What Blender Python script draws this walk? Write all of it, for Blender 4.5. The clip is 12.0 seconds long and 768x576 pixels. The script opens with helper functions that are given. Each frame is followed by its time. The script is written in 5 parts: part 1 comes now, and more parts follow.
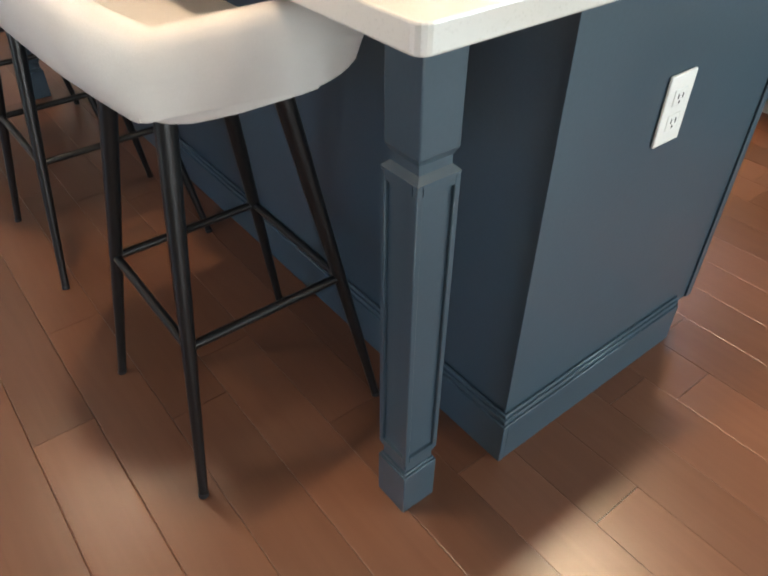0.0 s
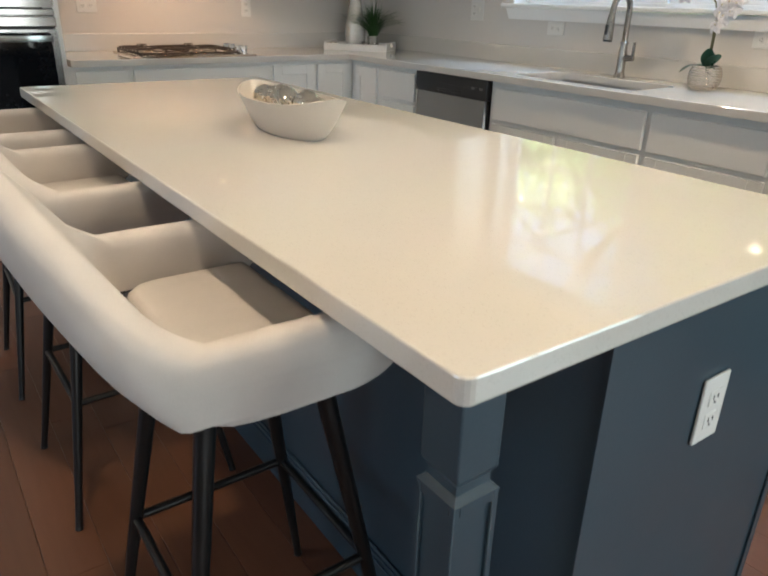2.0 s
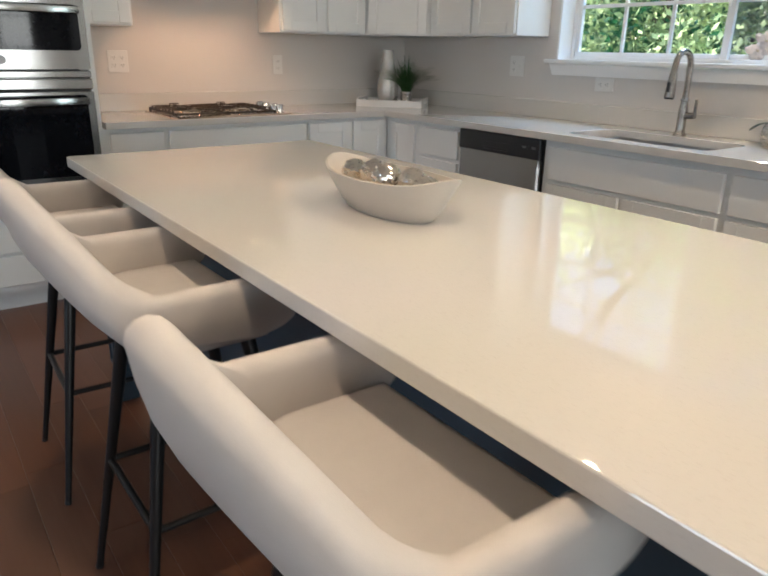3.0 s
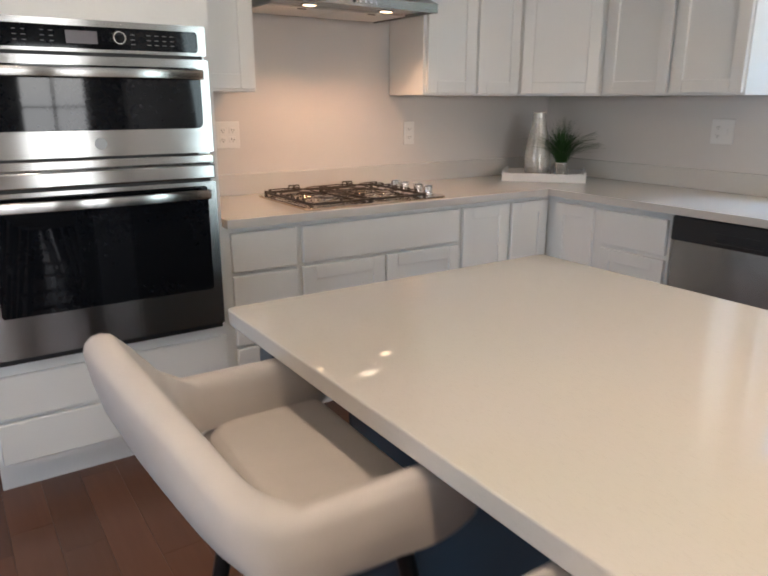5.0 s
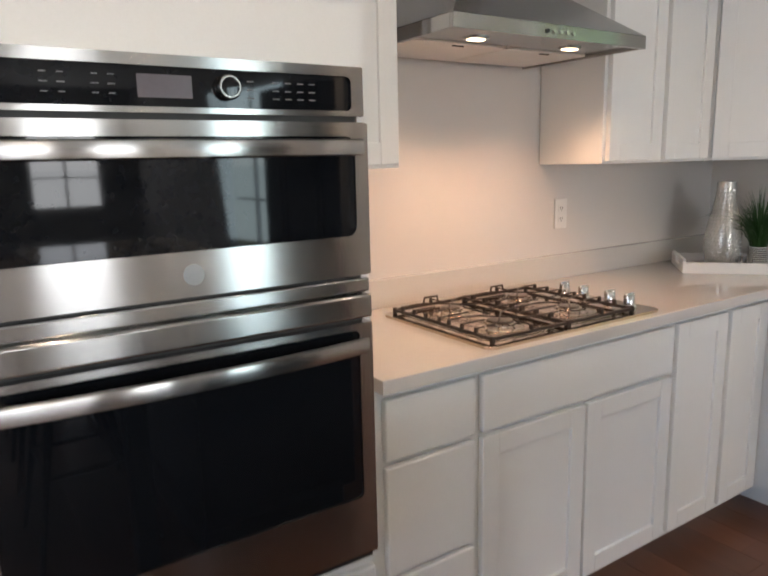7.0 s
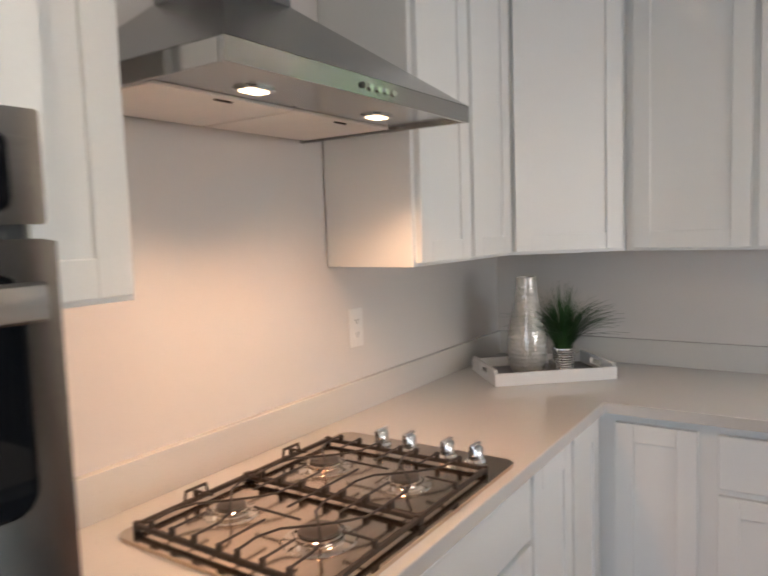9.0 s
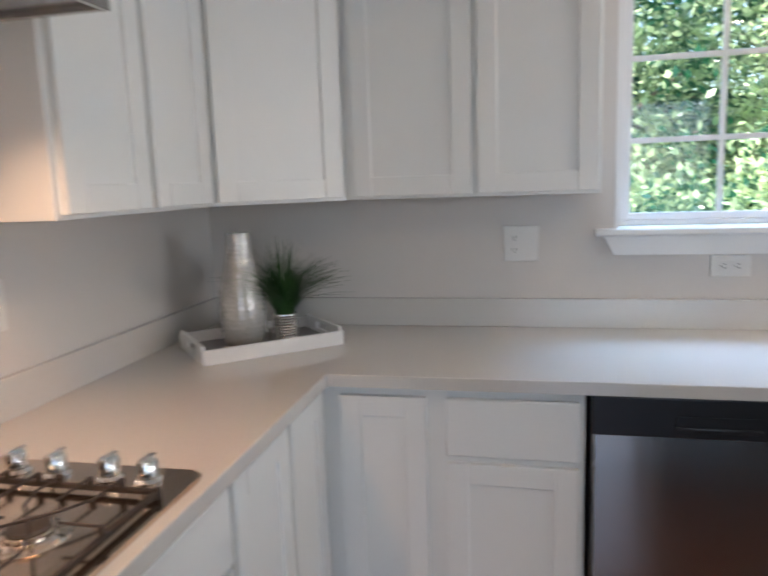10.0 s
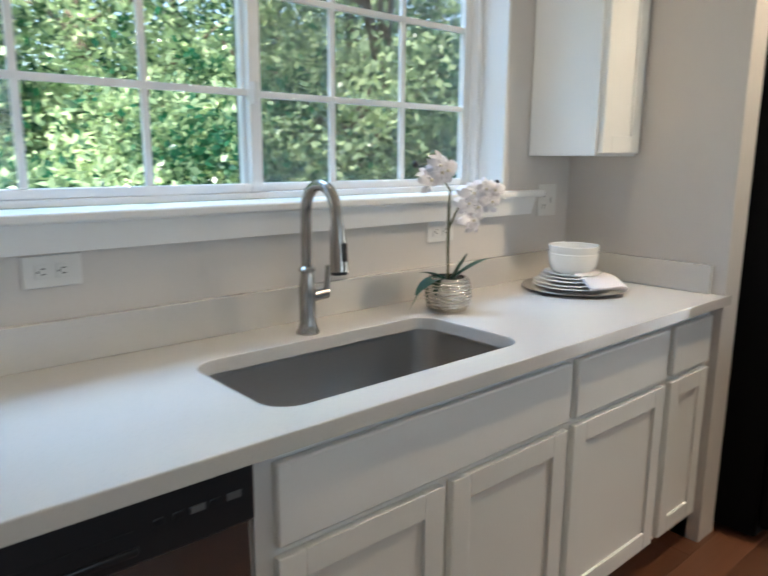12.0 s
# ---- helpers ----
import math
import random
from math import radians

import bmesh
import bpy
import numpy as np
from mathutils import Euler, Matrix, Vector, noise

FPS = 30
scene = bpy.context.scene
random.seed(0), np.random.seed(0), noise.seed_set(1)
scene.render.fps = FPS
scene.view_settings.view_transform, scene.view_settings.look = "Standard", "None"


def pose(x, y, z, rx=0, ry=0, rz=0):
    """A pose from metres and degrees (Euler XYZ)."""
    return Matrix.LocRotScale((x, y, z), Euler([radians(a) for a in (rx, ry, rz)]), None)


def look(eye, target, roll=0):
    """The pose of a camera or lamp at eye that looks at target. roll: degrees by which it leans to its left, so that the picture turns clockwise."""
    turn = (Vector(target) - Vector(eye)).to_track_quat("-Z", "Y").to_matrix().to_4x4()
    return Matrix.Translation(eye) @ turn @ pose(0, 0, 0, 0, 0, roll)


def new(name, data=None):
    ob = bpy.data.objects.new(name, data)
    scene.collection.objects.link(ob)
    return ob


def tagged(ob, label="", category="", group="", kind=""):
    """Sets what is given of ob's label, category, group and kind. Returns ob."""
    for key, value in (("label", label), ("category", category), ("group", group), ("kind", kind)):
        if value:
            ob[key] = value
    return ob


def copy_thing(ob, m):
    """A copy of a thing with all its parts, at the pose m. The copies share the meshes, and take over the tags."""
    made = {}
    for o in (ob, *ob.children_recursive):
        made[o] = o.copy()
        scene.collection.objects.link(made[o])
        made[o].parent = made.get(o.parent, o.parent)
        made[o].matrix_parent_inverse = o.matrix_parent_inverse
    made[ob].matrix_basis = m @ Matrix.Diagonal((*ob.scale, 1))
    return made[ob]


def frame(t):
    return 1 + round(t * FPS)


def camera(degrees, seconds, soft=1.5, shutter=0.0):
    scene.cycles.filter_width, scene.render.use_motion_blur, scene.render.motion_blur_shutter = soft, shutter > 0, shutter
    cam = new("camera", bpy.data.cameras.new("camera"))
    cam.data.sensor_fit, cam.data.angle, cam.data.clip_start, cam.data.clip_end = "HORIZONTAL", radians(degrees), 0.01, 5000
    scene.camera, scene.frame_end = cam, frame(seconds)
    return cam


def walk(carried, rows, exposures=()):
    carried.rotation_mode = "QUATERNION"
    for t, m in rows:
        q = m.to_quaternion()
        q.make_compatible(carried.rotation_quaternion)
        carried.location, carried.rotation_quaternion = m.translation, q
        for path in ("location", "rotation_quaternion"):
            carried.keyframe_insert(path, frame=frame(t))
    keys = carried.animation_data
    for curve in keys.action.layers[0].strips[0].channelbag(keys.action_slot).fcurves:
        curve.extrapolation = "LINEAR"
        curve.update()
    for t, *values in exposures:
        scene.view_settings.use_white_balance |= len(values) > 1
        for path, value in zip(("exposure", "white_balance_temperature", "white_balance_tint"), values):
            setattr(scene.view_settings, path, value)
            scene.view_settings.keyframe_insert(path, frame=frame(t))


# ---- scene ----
cam = camera(60.0, 12.0, soft=1.8, shutter=0.35)
PATH = [
    (0, (0.172, 0.134, 1.117), (1.131, 1.335, -0.163), 0.5),
    (0.5, (0.175, 0.149, 1.139), (1.168, 1.427, -0.037), 0.6),
    (1, (0.182, 0.161, 1.167), (1.205, 1.529, 0.127), 0.9),
    (1.5, (0.199, 0.174, 1.203), (1.25, 1.617, 0.3), 1.3),
    (2, (0.202, 0.207, 1.241), (1.281, 1.692, 0.448), 1.6),
    (2.5, (0.158, 0.333, 1.262), (1.265, 1.834, 0.54), 1.6),
    (4.3, (0.088, 1.293, 1.324), (1.2, 2.848, 0.737), 0.5),
    (4.5, (0.093, 1.403, 1.334), (1.189, 2.971, 0.753), 0.2),
    (5, (0.109, 1.735, 1.343), (1.178, 3.336, 0.801), 0.1),
    (5.5, (0.102, 2.043, 1.369), (1.14, 3.671, 0.844), -0.4),
    (6, (0.14, 2.359, 1.357), (1.136, 4.014, 0.838), -0.3),
    (6.5, (0.174, 2.64, 1.386), (1.169, 4.307, 0.906), -0.3),
    (6.7, (0.18, 2.746, 1.389), (1.204, 4.407, 0.947), -0.7),
    (8.3, (0.408, 3.416, 1.485), (1.832, 4.814, 1.347), -2.4),
    (8.5, (0.443, 3.453, 1.479), (1.935, 4.778, 1.343), -2.4),
    (9, (0.624, 3.522, 1.473), (2.28, 4.63, 1.298), -1.9),
    (9.5, (0.828, 3.55, 1.455), (2.634, 4.373, 1.21), -1.6),
    (9.9, (0.999, 3.561, 1.426), (2.909, 4.073, 1.127), -1.8),
    (10, (1.026, 3.547, 1.422), (2.952, 3.984, 1.108), -2.0),
    (10.5, (1.221, 3.484, 1.382), (3.189, 3.496, 1.024), -2.0),
    (11, (1.417, 3.422, 1.373), (3.323, 2.957, 0.985), -0.9),
    (11.2, (1.494, 3.386, 1.353), (3.352, 2.748, 0.976), -1.1),
    (11.5, (1.611, 3.381, 1.362), (3.345, 2.465, 0.972), -0.2),
    (12, (1.809, 3.318, 1.365), (3.285, 2.026, 0.976), 0.4),
]
EXPOSURES = [(0.0, 2.36, 6850, 8), (1.0, 2.02, 6850, 5), (2.5, 1.64, 6600, 8), (5.2, 1.82, 6700, 14), (6.5, 1.98, 6650, 14), (8.8, 2.08, 6700, 14), (9.6, 1.94, 6600, 14), (10.3, 1.86, 6050, 11), (11.2, 1.80, 6050, 9), (12.0, 1.60, 6350, 6)]
walk(cam, [(t, look(eye, target, roll)) for t, eye, target, roll in PATH], EXPOSURES)

# ---- world, sun and lamps ----
world = bpy.data.worlds.new("world")
scene.world = world
world.use_nodes = True
wn = world.node_tree.nodes
sky = wn.new("ShaderNodeTexSky")
sky.sky_type = "NISHITA"
sky.sun_disc = False
sky.sun_elevation = radians(48)
sky.sun_rotation = radians(-35)
wn["Background"].inputs["Strength"].default_value = 0.15
world.node_tree.links.new(sky.outputs[0], wn["Background"].inputs["Color"])

CEIL = 2.74


def lamp(name, kind, m, energy, color, **settings):
    data = bpy.data.lights.new(name, kind)
    data.energy, data.color = energy, color
    if kind == "SUN":
        data.angle = radians(0.5)
    if kind == "AREA":
        data.shape, data.size, data.size_y = "RECTANGLE", settings["size"], settings["size_y"]
    if kind == "SPOT":
        data.spot_size, data.spot_blend, data.shadow_soft_size = radians(settings["cone"]), settings["blend"], settings["soft"]
    ob = new(name, data)
    ob.matrix_world = m
    return tagged(ob, kind="structure")


SUN_FROM = Vector((-0.38, 0.55, 0.74))
lamp("sun", "SUN", look(SUN_FROM * 30, (0, 0, 0)), 5.0, (1.0, 0.95, 0.86))

WARM, DAY = (1.0, 0.72, 0.46), (0.90, 0.95, 1.0)
# the second and the last two are unseen, added as fill light
CANS_AND_FILL = [(0.30, 0.97, 23, 104), (0.30, 3.05, 6, 168), (2.86, 2.38, 5, 146), (2.16, 0.91, 30, 114), (1.80, -0.90, 6, 146), (-0.90, 1.75, 6, 120)]
for cx, cy, watts, cone in CANS_AND_FILL:
    lamp("downlight_lamp", "SPOT", look((cx, cy, CEIL - 0.03), (cx, cy, 0)), watts, (1.0, 0.78, 0.55), cone=cone, blend=0.45, soft=0.06)
for hx in (1.49, 1.87):
    lamp("hood_lamp", "SPOT", look((hx, 4.36, 1.700), (hx, 4.42, 0)), 2.7, (1.0, 0.58, 0.33), cone=125, blend=0.7, soft=0.03)
# daylight at the openings of the living area behind
for wx in (-3.0, -1.55, -0.15, 2.12):
    lamp("window_daylight", "AREA", look((wx, -7.88, 1.5), (wx, 0, 1.3)), 21, DAY, size=1.2, size_y=1.7)
lamp("window_daylight", "AREA", look((-4.08, 2.45, 1.5), (0, 2.45, 1.2)), 8, (0.50, 0.66, 1.0), size=2.5, size_y=1.8)
# fill at an added east opening, for the island's end panel
lamp("window_daylight", "AREA", look((3.463, -2.3, 1.35), (0, -1.6, 1.0)), 22, (0.70, 0.93, 1.0), size=1.85, size_y=1.85)
# the open sky above the trees, at the sink window
lamp("window_daylight", "AREA", look((5.0, 2.36, 4.5), (3.3, 2.36, 1.6)), 105, (0.40, 0.66, 1.0), size=2.6, size_y=1.4)


# ---- materials ----
def material(name):
    m = bpy.data.materials.new(name)
    m.use_nodes = True
    return m, m.node_tree.nodes, m.node_tree.links, m.node_tree.nodes["Principled BSDF"]


def simple(name, color, rough=0.5, metal=0.0, vary=0.06, scale=6.0, fine=120.0, bump=0.05, stretch=(1, 1, 1), coat=0.0, per_object=0.0, rough_vary=0.08):
    """A surface with mottling at a large and a fine scale, and a fine relief."""
    m, n, l, b = material(name)
    tc = n.new("ShaderNodeTexCoord")
    mp = n.new("ShaderNodeMapping")
    mp.inputs["Scale"].default_value = stretch
    l.new(tc.outputs["Object"], mp.inputs["Vector"])
    big, small = n.new("ShaderNodeTexNoise"), n.new("ShaderNodeTexNoise")
    big.inputs["Scale"].default_value, small.inputs["Scale"].default_value = scale, fine
    big.inputs["Detail"].default_value, small.inputs["Detail"].default_value = 4, 3
    l.new(mp.outputs[0], big.inputs["Vector"])
    l.new(mp.outputs[0], small.inputs["Vector"])
    mix = n.new("ShaderNodeMath")
    mix.operation = "ADD"
    l.new(big.outputs["Fac"], mix.inputs[0])
    l.new(small.outputs["Fac"], mix.inputs[1])
    rmp = n.new("ShaderNodeMapRange")
    rmp.inputs["From Min"].default_value, rmp.inputs["From Max"].default_value = 0.6, 1.4
    rmp.inputs["To Min"].default_value, rmp.inputs["To Max"].default_value = 1 - vary, 1 + vary
    l.new(mix.outputs[0], rmp.inputs["Value"])
    hsv = n.new("ShaderNodeHueSaturation")
    hsv.inputs["Color"].default_value = (*color, 1)
    if per_object:
        oi, mm, mul = n.new("ShaderNodeObjectInfo"), n.new("ShaderNodeMapRange"), n.new("ShaderNodeMath")
        mm.inputs["To Min"].default_value, mm.inputs["To Max"].default_value = 1 - per_object, 1 + per_object
        mul.operation = "MULTIPLY"
        l.new(oi.outputs["Random"], mm.inputs["Value"])
        l.new(mm.outputs[0], mul.inputs[0])
        l.new(rmp.outputs[0], mul.inputs[1])
        l.new(mul.outputs[0], hsv.inputs["Value"])
    else:
        l.new(rmp.outputs[0], hsv.inputs["Value"])
    l.new(hsv.outputs[0], b.inputs["Base Color"])
    rr = n.new("ShaderNodeMapRange")
    rr.inputs["To Min"].default_value, rr.inputs["To Max"].default_value = max(0.02, rough - rough_vary), min(1, rough + rough_vary)
    l.new(big.outputs["Fac"], rr.inputs["Value"])
    l.new(rr.outputs[0], b.inputs["Roughness"])
    b.inputs["Metallic"].default_value = metal
    b.inputs["Coat Weight"].default_value = coat
    b.inputs["Coat Roughness"].default_value = 0.08
    if bump:
        bp = n.new("ShaderNodeBump")
        bp.inputs["Strength"].default_value, bp.inputs["Distance"].default_value = bump, 0.002
        l.new(small.outputs["Fac"], bp.inputs["Height"])
        l.new(bp.outputs[0], b.inputs["Normal"])
    return m


def glowing(name, color, strength):
    m, n, l, b = material(name)
    b.inputs["Emission Color"].default_value = (*color, 1)
    b.inputs["Emission Strength"].default_value = strength
    b.inputs["Base Color"].default_value = (*color, 1)
    return m


# wall paint darkened to imitate a dimmer living area in reflections and bounce
DIMMED_PAINT = simple("dimmed_wall_paint", (0.36, 0.345, 0.325), 0.75, vary=0.03, scale=1.5, fine=260, bump=0.12)
PAINT = simple("wall_paint", (0.63, 0.60, 0.575), 0.75, vary=0.03, scale=1.5, fine=260, bump=0.12)
CEILING = simple("ceiling_paint", (0.80, 0.79, 0.77), 0.85, vary=0.02, scale=2, fine=200, bump=0.15)
CABINET = simple("white_cabinet_paint", (0.80, 0.81, 0.80), 0.38, vary=0.02, scale=3, fine=180, bump=0.04)
TRIM = simple("white_trim_paint", (0.80, 0.80, 0.80), 0.32, vary=0.02, scale=3, fine=150, bump=0.04)
NAVY = simple("slate_blue_paint", (0.037, 0.062, 0.084), 0.33, vary=0.08, scale=4, fine=160, bump=0.05)
FABRIC = simple("oatmeal_fabric", (0.53, 0.495, 0.475), 0.92, vary=0.07, scale=14, fine=900, bump=0.35)
BLACK_METAL = simple("black_metal", (0.018, 0.018, 0.019), 0.34, metal=0.5, vary=0.15, scale=20, fine=300, bump=0.03)
IRON = simple("cast_iron", (0.050, 0.036, 0.028), 0.5, metal=0.3, vary=0.2, scale=30, fine=400, bump=0.3)
CHROME = simple("chrome", (0.78, 0.77, 0.75), 0.12, metal=1.0, vary=0.03, scale=20, fine=200, bump=0.0, rough_vary=0.04)
NICKEL = simple("brushed_nickel", (0.38, 0.355, 0.33), 0.24, metal=1.0, vary=0.05, scale=30, fine=300, bump=0.03)
STEEL = simple("brushed_steel", (0.42, 0.412, 0.40), 0.18, metal=1.0, vary=0.05, scale=2.5, fine=240, bump=0.04, stretch=(0.03, 1, 1), rough_vary=0.04)
STEEL_V = simple("brushed_dark_steel", (0.37, 0.365, 0.36), 0.19, metal=1.0, vary=0.06, scale=2.5, fine=240, bump=0.04, stretch=(1, 1, 0.03), rough_vary=0.04)
BURNER = simple("polished_burner", (0.70, 0.62, 0.54), 0.14, metal=1.0, vary=0.06, scale=20, fine=240, bump=0.03)
IRON_CAP = simple("burner_cap_steel", (0.16, 0.13, 0.11), 0.30, metal=0.8, vary=0.1, scale=30, fine=300, bump=0.05)
TRAY_STEEL = simple("cooktop_steel", (0.64, 0.52, 0.42), 0.14, metal=1.0, vary=0.06, scale=5, fine=240, bump=0.05, stretch=(0.05, 1, 1))
for brushed in (STEEL, STEEL_V):
    along = brushed.node_tree.nodes.new("ShaderNodeCombineXYZ")
    along.inputs["Z"].default_value = 1.0
    pb = brushed.node_tree.nodes["Principled BSDF"]
    brushed.node_tree.links.new(along.outputs[0], pb.inputs["Tangent"])
    pb.inputs["Anisotropic"].default_value = 0.96
BLACK_GLASS = simple("black_glass", (0.006, 0.007, 0.009), 0.04, vary=0.05, scale=4, fine=60, bump=0.0, rough_vary=0.02)
BLACK_GLASS.node_tree.nodes["Principled BSDF"].inputs["Specular IOR Level"].default_value = 0.27
BLACK_PLASTIC = simple("black_plastic", (0.018, 0.019, 0.022), 0.28, vary=0.05, scale=4, fine=300, bump=0.02, rough_vary=0.015)
FRIDGE = simple("black_enamel", (0.006, 0.006, 0.007), 0.62, vary=0.08, scale=5, fine=300, bump=0.05)
FRIDGE.node_tree.nodes["Principled BSDF"].inputs["Specular IOR Level"].default_value = 0.04
PLASTIC = simple("white_plastic", (0.72, 0.71, 0.69), 0.35, vary=0.02, scale=10, fine=200, bump=0.0)
SLOT = simple("dark_slot", (0.05, 0.05, 0.05), 0.6, vary=0.05)
GREY_MARK = simple("grey_print", (0.13, 0.133, 0.137), 0.5, vary=0.03)
CERAMIC = simple("matt_ceramic", (0.50, 0.46, 0.42), 0.45, vary=0.05, scale=12, fine=300, bump=0.08)
CHINA = simple("white_china", (0.78, 0.76, 0.72), 0.16, vary=0.02, scale=10, fine=100, bump=0.0)
LINEN = simple("folded_linen", (0.72, 0.67, 0.68), 0.9, vary=0.06, scale=30, fine=700, bump=0.4)
SILVER = simple("hammered_silver", (0.60, 0.56, 0.51), 0.17, metal=1.0, vary=0.08, scale=30, fine=130, bump=1.0)
MIRROR_BITS = simple("mirror_mosaic", (0.78, 0.72, 0.64), 0.08, metal=1.0, vary=0.12, scale=60, fine=200, bump=0.0, rough_vary=0.03)
PEARL = simple("pearl_mosaic", (0.60, 0.58, 0.55), 0.13, metal=0.5, vary=0.12, scale=50, fine=130, bump=0.5, coat=0.6)
TRAY_GREY = simple("grey_tray_lining", (0.22, 0.21, 0.21), 0.5, vary=0.1, scale=20)
TRAY_WHITE = simple("white_tray", (0.76, 0.75, 0.74), 0.4, vary=0.03, scale=10)
GRASS_LEAF = simple("grass_blade", (0.030, 0.085, 0.022), 0.5, vary=0.25, scale=25, fine=80, bump=0.05)
ORCHID_LEAF = simple("orchid_leaf", (0.035, 0.10, 0.06), 0.3, vary=0.12, scale=12, fine=60, bump=0.05)
PETAL = simple("orchid_petal", (0.82, 0.79, 0.82), 0.6, vary=0.06, scale=40, fine=200, bump=0.1)
BUD = simple("dark_bud", (0.025, 0.018, 0.022), 0.5, vary=0.2, scale=30)
LIPPED = simple("flower_centre", (0.62, 0.55, 0.42), 0.6, vary=0.1, scale=40)
STEM = simple("orchid_stem", (0.16, 0.15, 0.08), 0.6, vary=0.2, scale=30)
BARK = simple("tree_bark", (0.16, 0.125, 0.095), 0.95, vary=0.3, scale=7, fine=40, bump=0.8, stretch=(1, 1, 0.3))
GROUND = simple("forest_ground", (0.10, 0.11, 0.045), 0.95, vary=0.4, scale=0.8, fine=9, bump=0.6)
SOIL = simple("potting_moss", (0.05, 0.05, 0.03), 0.95, vary=0.3, scale=60, fine=200, bump=0.6)
HOOD_PAN = simple("hood_filter", (0.80, 0.75, 0.70), 0.42, metal=0.7, vary=0.06, scale=12, fine=260, bump=0.2)
SINK = simple("satin_steel_basin", (0.48, 0.46, 0.44), 0.32, metal=1.0, vary=0.05, scale=3, fine=200, bump=0.05)
LIT = glowing("lit_lens", (1.0, 0.74, 0.46), 1.6)
CAN_LIT = glowing("lit_downlight", (1.0, 0.86, 0.68), 30.0)


def quartz(name, rough):
    m, n, l, b = material(name)
    tc, v, ns = n.new("ShaderNodeTexCoord"), n.new("ShaderNodeTexVoronoi"), n.new("ShaderNodeTexNoise")
    v.inputs["Scale"].default_value, ns.inputs["Scale"].default_value = 420, 3.0
    l.new(tc.outputs["Object"], v.inputs["Vector"])
    l.new(tc.outputs["Object"], ns.inputs["Vector"])
    r = n.new("ShaderNodeValToRGB")
    r.color_ramp.elements[0].position, r.color_ramp.elements[0].color = 0.0, (0.56, 0.54, 0.51, 1)
    r.color_ramp.elements[1].position, r.color_ramp.elements[1].color = 0.25, (0.63, 0.61, 0.58, 1)
    l.new(v.outputs["Color"], r.inputs["Fac"])
    mx = n.new("ShaderNodeMixRGB")
    mx.blend_type, mx.inputs["Fac"].default_value = "MULTIPLY", 0.06
    l.new(r.outputs[0], mx.inputs[1])
    l.new(ns.outputs["Color"], mx.inputs[2])
    l.new(mx.outputs[0], b.inputs["Base Color"])
    b.inputs["Roughness"].default_value = rough
    b.inputs["IOR"].default_value = 1.85
    return m


def wood_floor():
    m, n, l, b = material("stained_oak")
    tc, mp, w, f, oi, gi = (n.new("ShaderNode" + k) for k in ("TexCoord", "Mapping", "TexNoise", "TexNoise", "ObjectInfo", "NewGeometry"))
    ofs = n.new("ShaderNodeCombineXYZ")
    add = n.new("ShaderNodeMath")
    add.operation = "ADD"
    l.new(oi.outputs["Random"], add.inputs[0])
    l.new(gi.outputs["Random Per Island"], add.inputs[1])
    mulo = n.new("ShaderNodeMath")
    mulo.operation, mulo.inputs[1].default_value = "MULTIPLY", 37.0
    l.new(add.outputs[0], mulo.inputs[0])
    l.new(mulo.outputs[0], ofs.inputs[2])
    vadd = n.new("ShaderNodeVectorMath")
    l.new(tc.outputs["Object"], vadd.inputs[0])
    l.new(ofs.outputs[0], vadd.inputs[1])
    mp.inputs["Scale"].default_value = (1, 0.07, 1)
    l.new(vadd.outputs[0], mp.inputs["Vector"])
    w.inputs["Scale"].default_value, w.inputs["Detail"].default_value, w.inputs["Distortion"].default_value = 34, 6, 1.2
    f.inputs["Scale"].default_value, f.inputs["Detail"].default_value = 160, 3
    l.new(mp.outputs[0], w.inputs["Vector"])
    l.new(mp.outputs[0], f.inputs["Vector"])
    r = n.new("ShaderNodeValToRGB")
    r.color_ramp.elements[0].position, r.color_ramp.elements[0].color = 0.12, (0.116, 0.047, 0.027, 1)
    r.color_ramp.elements[1].position, r.color_ramp.elements[1].color = 0.90, (0.146, 0.064, 0.037, 1)
    l.new(w.outputs["Fac"], r.inputs["Fac"])
    fr = n.new("ShaderNodeMath")
    fr.operation = "FRACT"
    l.new(add.outputs[0], fr.inputs[0])
    mm = n.new("ShaderNodeMapRange")
    mm.inputs["To Min"].default_value, mm.inputs["To Max"].default_value = 0.78, 1.24
    l.new(fr.outputs[0], mm.inputs["Value"])
    hsv = n.new("ShaderNodeHueSaturation")
    l.new(r.outputs[0], hsv.inputs["Color"])
    l.new(mm.outputs[0], hsv.inputs["Value"])
    l.new(hsv.outputs[0], b.inputs["Base Color"])
    rr = n.new("ShaderNodeMapRange")
    rr.inputs["To Min"].default_value, rr.inputs["To Max"].default_value = 0.27, 0.34
    l.new(w.outputs["Fac"], rr.inputs["Value"])
    l.new(rr.outputs[0], b.inputs["Roughness"])
    bp = n.new("ShaderNodeBump")
    bp.inputs["Strength"].default_value, bp.inputs["Distance"].default_value = 0.04, 0.002
    l.new(f.outputs["Fac"], bp.inputs["Height"])
    l.new(bp.outputs[0], b.inputs["Normal"])
    return m


